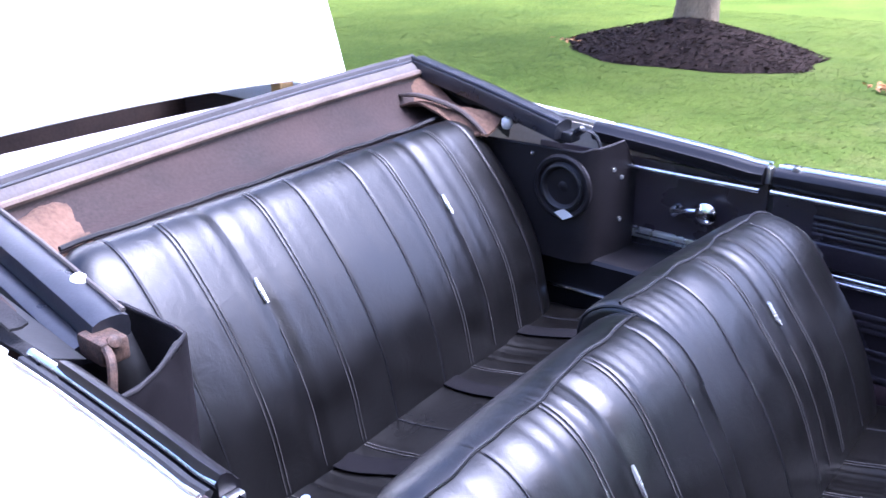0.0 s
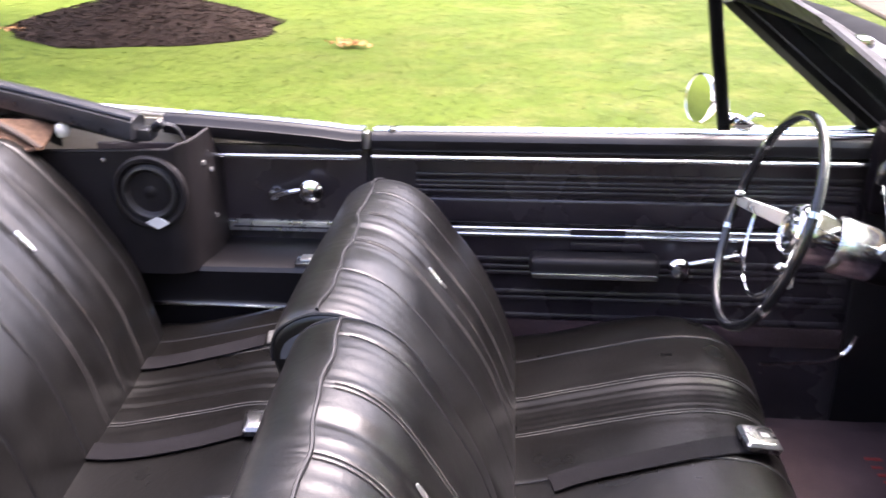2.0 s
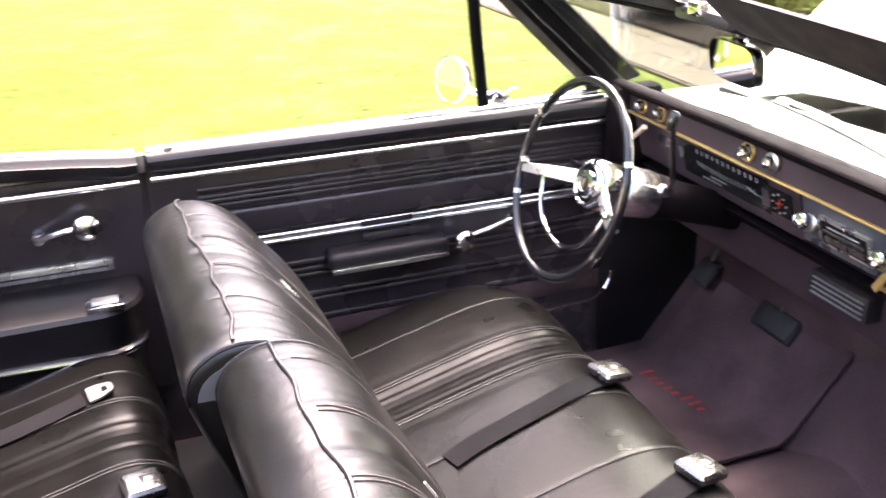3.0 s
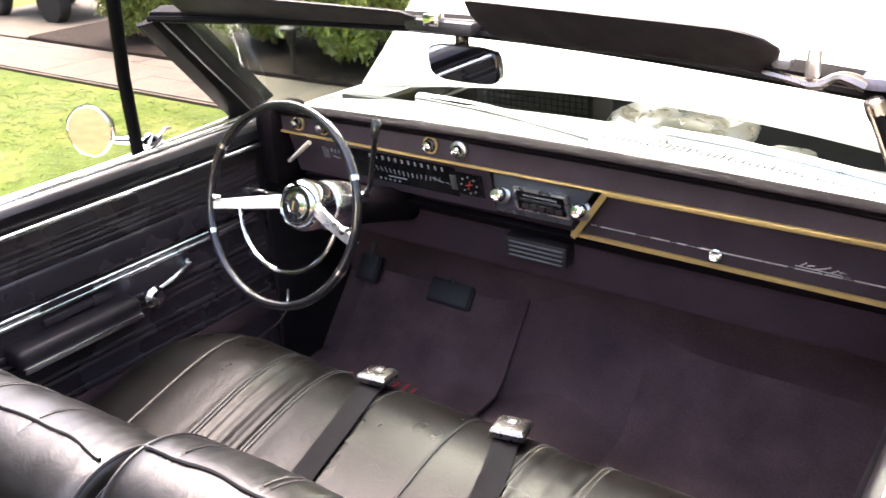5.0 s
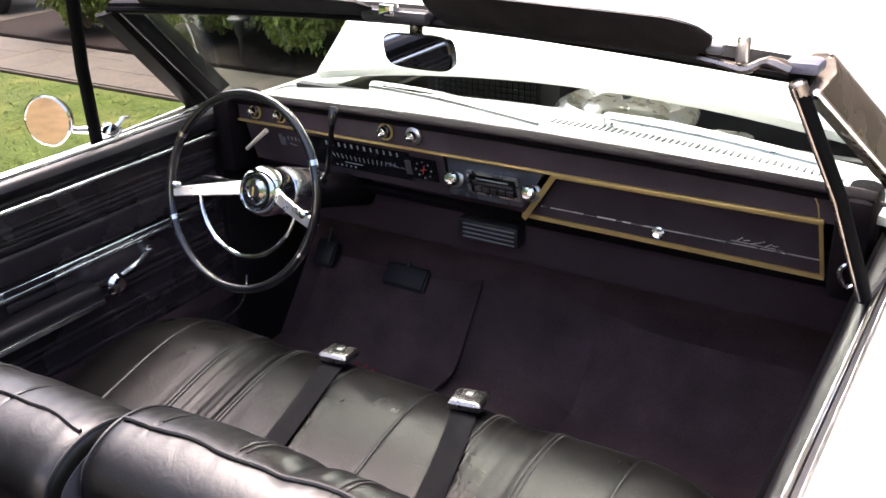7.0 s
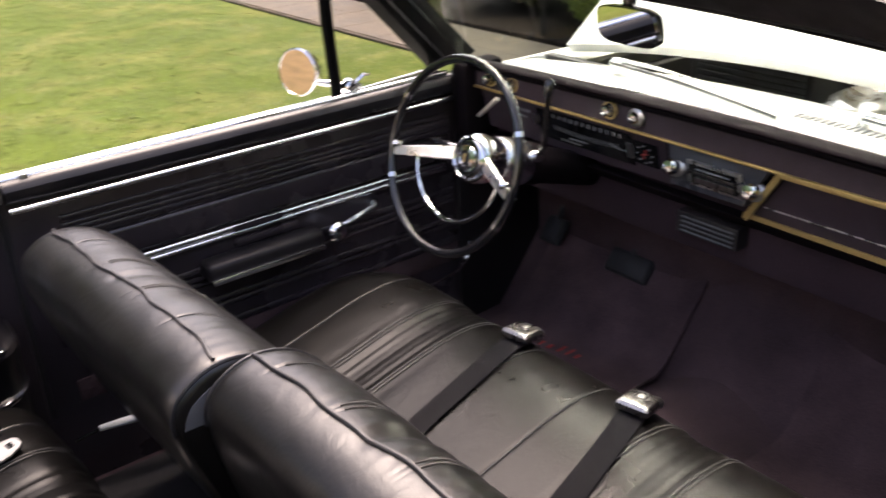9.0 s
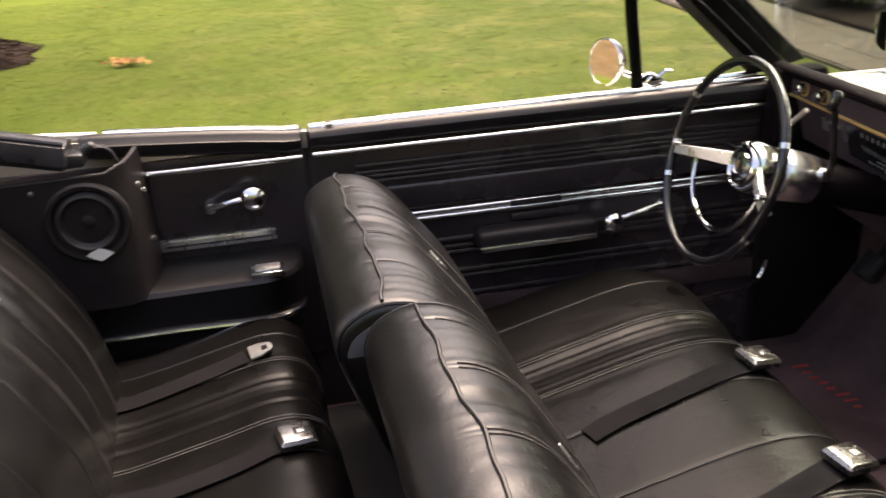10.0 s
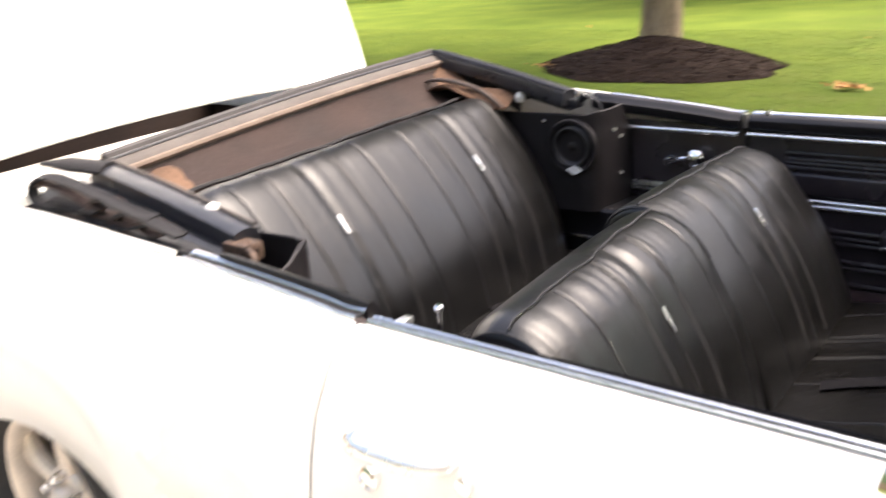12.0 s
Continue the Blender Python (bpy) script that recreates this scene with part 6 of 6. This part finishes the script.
# turn signal stalk and gear lever
c0 = WC + AX * 0.16
ts = part("turn_signal_stalk", tube([c0 + RT * 0.045, c0 + RT * 0.13 - UP * 0.004, c0 + RT * 0.215 - UP * 0.010], [0.004, 0.0038, 0.0036], 8), CHROME, wheel_thing)
part("stalk_tip", tube([c0 + RT * 0.20 - UP * 0.009, c0 + RT * 0.262 - UP * 0.013], [0.0062, 0.0055], 8), BLACK_GLOSS, ts)
gl = [Vector((0.955, 0.345, 0.850)), Vector((0.957, 0.325, 0.872)), Vector((0.945, 0.305, 0.90)), Vector((0.890, 0.237, 1.030))]
lv = part("gear_lever", tube(smooth_line(gl, 16), 0.006, 8), BLACK_GLOSS, wheel_thing, "black column gear lever")
part("lever_knob", rev([(0.006, -0.02), (0.0095, -0.008), (0.010, 0.010), (0.007, 0.016), (0.002, 0.017)], facing(gl[-1], UP), 16), BLACK_GLOSS, lv)
part("lever_socket", rev([(0.014, -0.01), (0.016, 0.0), (0.012, 0.014)], facing(gl[0], (0, -1, 0.2)), 14), CHROME, lv)
part("brake_release", tube([(1.040, 0.628, 0.858), (1.040, 0.560, 0.912)], [0.0045, 0.0058], 10), ALLOY, wheel_thing, "chrome release handle")

# pedals
def pedal(x, y, z, w, h, arm_top, label):
    t = thing("pedal", label, "pedal", (x, y, z), group="pedals")
    m = Matrix.Translation((x, y, z)) @ Euler((0, radians(38), 0)).to_matrix().to_4x4()
    part("pad", box(-0.012, 0.010, -w / 2, w / 2, -h / 2, h / 2, bev=0.006, m=m), RUBBER, t)
    part("pad_rim", box(-0.006, 0.012, -w / 2 - 0.004, w / 2 + 0.004, -h / 2 - 0.004, h / 2 + 0.004, bev=0.006, m=m), RUBBER, t)
    part("arm", tube(smooth_line([(x + 0.01, y, z + 0.02), (x + 0.05, y, z + 0.10), arm_top], 8), 0.008, 8), RUBBER, t)


pedal(1.315, 0.385, 0.462, 0.125, 0.058, (1.34, 0.385, 0.70), "wide black rubber brake pedal")
pedal(1.300, 0.640, 0.480, 0.060, 0.065, (1.33, 0.640, 0.70), "small black parking brake pedal")

# ---- windscreen, pillars, vent windows ----
screen = thing("windscreen_frame", "black windscreen frame with tinted glass", "windscreen", (1.1, 0, 0.95))
def BASE(s):
    return Vector((1.100, s * 0.790, 0.950)) if s > 0 else Vector((1.110, -0.800, 0.950))


def HEAD(s):
    return Vector((0.752, 0.628, 1.232)) if s > 0 else Vector((0.745, -0.662, 1.236))


for s in (1, -1):
    a, b = BASE(s), HEAD(s)
    secs = []
    for k in range(15):
        t = k / 14
        c = a.lerp(b, t)
        w = 0.068 - 0.014 * t
        secs.append([c + Vector((-w, s * 0.012, -0.012)), c + Vector((-w * 0.8, -s * 0.018, -0.004)), c + Vector((-w * 0.1, -s * 0.026, 0.008)),
                     c + Vector((w * 0.8, -s * 0.016, 0.018)), c + Vector((w, s * 0.006, 0.018)), c + Vector((0.0, s * 0.022, 0.006))])
    part("pillar", loft(secs), PILLAR_BLACK if s > 0 else PILLAR, screen, "black windscreen pillar" if s > 0 else "chrome windscreen pillar trim tinted with a brown reflection")
    part("pillar_trim", tube([a.lerp(b, t / 10) + Vector((-0.060 + 0.010 * t / 10, s * 0.010, -0.008)) for t in range(11)], 0.005, 6), CHROME if s < 0 else RUBBER, screen)
    for off in (-0.030, 0.012):
        part("pillar_bead", tube([a.lerp(b, t / 10) + Vector((off, -s * 0.0245, 0.006 + 0.2 * off)) for t in range(11)], 0.0018, 6), RAIL, screen)
    part("pillar_edge", tube([a.lerp(b, t / 10) + Vector((0.056 - 0.012 * t / 10, s * 0.004, 0.020)) for t in range(11)], 0.0028, 6), CHROME, screen)
head_pts = [HEAD(1).lerp(HEAD(-1), k / 24) + Vector((0.050 * math.sin(math.pi * k / 24), 0, 0.018 * math.sin(math.pi * k / 24))) for k in range(25)]
secs = []
for p in head_pts:
    secs.append([p + Vector(q) for q in ((-0.035, 0, -0.004), (-0.030, 0, 0.012), (0.0, 0, 0.020), (0.030, 0, 0.012), (0.036, 0, -0.002), (0.0, 0, -0.014))])
part("header", loft(secs), PILLAR_BLACK, screen, "black header rail")
part("header_trim", tube([p + Vector((-0.034, 0, 0.000)) for p in head_pts], 0.006, 6), PILLAR_BLACK, screen)


def glass_point(u, v):
    top = HEAD(1).lerp(HEAD(-1), v) + Vector((0.050 * math.sin(math.pi * v), 0, 0.018 * math.sin(math.pi * v) - 0.01))
    arc = 0.03 * (2 * v - 1) ** 2
    low = Vector((1.122 - arc, 0.74 - 1.48 * v, 0.978 - 0.02 * (2 * v - 1) ** 2))
    return low.lerp(top, u) + Vector((0.02 * math.sin(math.pi * u), 0, 0))


glass = part("windscreen_glass", shell(glass_point, 10, 30, (0.003, 0, 0.003)), GLASS, screen, "green-tinted windscreen glass")
glass.visible_shadow = False
part("glass_seal", tube([glass_point(0, k / 30) + Vector((-0.004, 0, -0.004)) for k in range(31)], 0.004, 6), RUBBER, screen)

# header fittings
part("latch_plate", box(0.696, 0.740, -0.672, -0.630, 1.246, 1.262, bev=0.006), PLATE, screen, "grey steel latch plate")
part("visor_bracket", tube(smooth_line([(0.700, -0.640, 1.250), (0.702, -0.610, 1.258), (0.700, -0.585, 1.246), (0.698, -0.560, 1.250), (0.696, -0.525, 1.256)], 14), [0.011, 0.012, 0.012, 0.010, 0.008, 0.008, 0.009, 0.010, 0.010, 0.009, 0.008, 0.008, 0.008, 0.007], 8, flat=0.7), PILLAR, screen, "bent chrome visor bracket")
part("latch_hook", box(0.692, 0.704, -0.588, -0.572, 1.254, 1.288, bev=0.004), BRUSHED, screen, "small steel roof latch hook")
part("bracket_cap", box(0.690, 0.712, -0.556, -0.534, 1.262, 1.274, bev=0.005), STRAP, screen)


def visor(y0, y1, low, high, x0, thick, lean, m, label):
    """A flat padded slab along the header; low and high give its edges at both ends."""
    t = thing("sun_visor", label, "sun visor", (x0, (y0 + y1) / 2, low[0]))
    secs = []
    n = 40
    for k in range(n + 1):
        v = k / n
        e0, e1 = v * abs(y1 - y0), (1 - v) * abs(y1 - y0)
        a, b = low[0] + (low[1] - low[0]) * v, high[0] + (high[1] - high[0]) * v
        r0, r1 = min(1, e0 / 0.018), min(1, e1 / 0.060)
        k0 = math.sqrt(max(0.0, 1 - (1 - r0) ** 2))
        k1 = math.sqrt(max(0.0, 1 - (1 - r1) ** 2))
        c, h = (a + b) / 2, (b - a) / 2
        mid = c + 0.15 * h
        low_k = math.sqrt(max(0.0, 1 - (1 - min(1, e1 / 0.035)) ** 2))
        top = c + h * (0.35 + 0.65 * k0) if e0 < e1 else mid + (b - mid) * (0.12 + 0.88 * k1)
        bot = c - h * (0.35 + 0.65 * k0) if e0 < e1 else mid - (mid - a) * (0.12 + 0.88 * low_k)
        kk = 0.4 + 0.6 * min(k0, min(1, e1 / 0.03))
        x = x0 + 0.030 * math.sin(math.pi * min(1, max(0, (0.65 - (y0 + (y1 - y0) * v)) / 1.3)))
        tip = lean * (top - bot) / (b - a)
        ring = []
        for j in range(16):
            g = 2 * math.pi * j / 16
            cx, cz = math.copysign(abs(math.cos(g)) ** 0.6, math.cos(g)), math.copysign(abs(math.sin(g)) ** 0.75, math.sin(g))
            ring.append(Vector((x + cx * thick / 2 * kk + tip * cz, y0 + (y1 - y0) * v, (top + bot) / 2 + cz * (top - bot) / 2)))
        secs.append(ring)
    part("pad", loft(secs), m, t)
    part("edge_piping", tube([s[12] + Vector((-0.001, 0, -0.001)) for s in secs[2:-2]], 0.0025, 6), PIPING, t)
    return t


visor(-0.118, -0.545, (1.256, 1.250), (1.322, 1.314), 0.672, 0.022, -0.040, VISOR, "black padded sun visor folded up on the header")
visor(0.020, 0.560, (1.256, 1.238), (1.285, 1.292), 0.716, 0.020, -0.020, VISOR, "slim black sun visor on the driver's side")
cb = thing("visor_centre_bracket", "small black and chrome visor bracket at the header's centre", "bracket", (0.745, -0.02, 1.25))
part("base", box(0.740, 0.772, -0.085, 0.040, 1.252, 1.272, bev=0.006), RAIL, cb)
part("clip", box(0.734, 0.752, -0.030, 0.000, 1.262, 1.282, bev=0.004), CHROME, cb)

# inner mirror
im = thing("inner_mirror", "rear-view mirror hung from the windscreen header", "mirror", (0.80, -0.03, 1.2))
mc = Vector((0.800, -0.028, 1.196))
MX = Matrix.Translation(mc) @ Euler((radians(-4), radians(-6), radians(-14))).to_matrix().to_4x4()
outl = []
for k in range(24):
    a = 2 * math.pi * k / 24
    outl.append((0.084 * math.copysign(abs(math.cos(a)) ** 0.45, math.cos(a)), 0.030 * math.copysign(abs(math.sin(a)) ** 0.55, math.sin(a))))
part("housing", loft([[MX @ Vector((x, y * k, z * k)) for y, z in outl] for x, k in ((0.020, 0.75), (0.010, 0.97), (-0.002, 1.0))]), BLACK_GLOSS, im)
part("mirror_glass", loft([[MX @ Vector((x, y * 0.95, z * 0.93)) for y, z in outl] for x in (-0.0045, -0.002)]), MIRROR, im)
part("stem", tube([(0.815, -0.01, 1.262), (0.818, -0.015, 1.232), MX @ Vector((0.015, 0, 0.01))], 0.006, 8), CHROME, im)
part("joint", rev([(0.011, -0.012), (0.012, 0.0), (0.009, 0.012)], Matrix.Translation((0.818, -0.015, 1.232)), 14), BLACK_GLOSS, im)

# vent windows
for s in (1, -1):
    vw = thing("vent_window", "chrome-and-black framed quarter-light beside the windscreen", "vent window", (0.8, s * 0.78, 0.94), group="vent windows")
    foot, top = (Vector((0.755, 0.786, 0.935)), Vector((0.680, 0.672, 1.280))) if s > 0 else (Vector((0.762, -0.757, 0.940)), Vector((0.698, -0.650, 1.232)))
    part("post", tube([foot, foot.lerp(top, 0.5) + Vector((0, s * 0.008, 0)), top], 0.0125 if s > 0 else 0.0105, 12, flat=1.1), PILLAR_BLACK, vw, "dark upright post")
    if s < 0:
        part("post_bead", tube([foot + Vector((-0.009, 0.005, 0)), foot.lerp(top, 0.5) + Vector((-0.009, 0.005 + s * 0.008, 0)), top + Vector((-0.009, 0.005, 0))], 0.0032, 8), PILLAR, vw, "chrome edge bead tinted with a brown reflection")
    part("post_trim", tube([foot + Vector((0.011, 0, 0)), foot.lerp(top, 0.5) + Vector((0.011, s * 0.008, 0)), top + Vector((0.011, 0, 0))], 0.0035, 6), CHROME, vw)
    part("post_cap", rev([(0.010, -0.020), (0.0115, -0.010), (0.0115, 0.004), (0.008, 0.008), (0.003, 0.009)], facing(top, top - foot), 16), PILLAR if s < 0 else PILLAR_BLACK, vw)
    part("lower_trim", tube([foot + Vector((0, 0, -0.004)), BASE(s) + Vector((-0.05, 0, -0.008))], 0.006, 6), CHROME if s > 0 else RUBBER, vw)
lt = thing("vent_window_latch", "small chrome vent window latch", "latch", (0.80, 0.77, 0.94))
part("latch_body", box(-0.022, 0.022, -0.012, 0.012, -0.014, 0.014, bev=0.006, m=Matrix.Translation((0.785, 0.768, 0.955)) @ Euler((0.2, 0.5, 0.3)).to_matrix().to_4x4()), CHROME, lt)
part("latch_lever", tube([(0.785, 0.763, 0.958), (0.808, 0.755, 0.978), (0.822, 0.753, 0.976)], [0.007, 0.008, 0.005], 8, flat=0.6), CHROME, lt)

# door mirrors
def door_mirror(side, c, aim, label):
    om = thing("door_mirror", label, "mirror", (c[0] + 0.07, side * 0.86, 0.93), group="door mirrors")
    md = facing(c, aim)
    part("shell", rev([(0.008, -0.045), (0.030, -0.038), (0.050, -0.018), (0.056, 0.0), (0.056, 0.004), (0.052, 0.006), (0.050, 0.003)], md, 40), CHROME, om)
    part("mirror_glass", rev([(0.051, 0.0), (0.051, 0.0045), (0.02, 0.0046)], md, 40), MIRROR, om)
    x, y, z = c[0], abs(c[1]), c[2]
    line = [(x + 0.023, y + 0.008, z - 0.015), (x + 0.053, y, z - 0.035), (x + 0.088, 0.865, 0.935), (x + 0.103, 0.85, 0.925)]
    part("arm", tube(smooth_line([(a, side * b, h) for a, b, h in line], 10), [0.008, 0.008, 0.008, 0.008, 0.009, 0.010, 0.011, 0.012, 0.013, 0.014], 10), CHROME, om)
    part("foot", box(x + 0.073, x + 0.133, side * 0.845 - 0.020, side * 0.845 + 0.020, 0.912, 0.930, bev=0.006), CHROME, om)


door_mirror(1, (0.716, 0.885, 0.978), (-1.488, -0.594, 0.209), "round chrome door mirror on the driver's door")
door_mirror(-1, (0.742, -0.925, 1.000), (-1.0, 0.28, 0.12), "round chrome door mirror on the passenger's door")

# wipers
for y0, y1, lab in ((0.43, -0.03, "bright wiper arm and blade on the cowl"), (-0.17, -0.60, "bright wiper arm and blade on the cowl")):
    w = thing("wiper", lab, "wiper", (1.27, y0, 0.97), group="wipers")
    part("pivot", rev([(0.014, -0.01), (0.014, 0.012), (0.008, 0.018)], Matrix.Translation((1.29, y0, 0.965)), 16), CHROME, w)
    part("arm", tube(smooth_line([(1.29, y0, 0.98), (1.265, y0 * 0.6 + y1 * 0.4, 0.985), (1.215, y1, 0.978)], 12), [0.010, 0.009, 0.008, 0.008, 0.007, 0.006, 0.005, 0.005, 0.005, 0.004, 0.004, 0.004], 8, flat=0.5), SATIN, w)
    part("blade", tube(smooth_line([(1.245, y0 - 0.02, 0.983), (1.222, (y0 + y1) / 2, 0.982), (1.185, y1 - 0.03, 0.970)], 12), 0.0042, 6, flat=1.3), BRUSHED, w)

# coat hook on the dash end
hk = thing("bag_hook", "small chrome hook at the dash's end", "hook", (1.03, -0.70, 0.84))
part("hook", tube(smooth_line([(1.036, -0.699, 0.873), (1.020, -0.699, 0.871), (1.016, -0.690, 0.860), (1.016, -0.693, 0.841), (1.018, -0.705, 0.831), (1.020, -0.714, 0.838)], 18), 0.0048, 8), CHROME, hk)
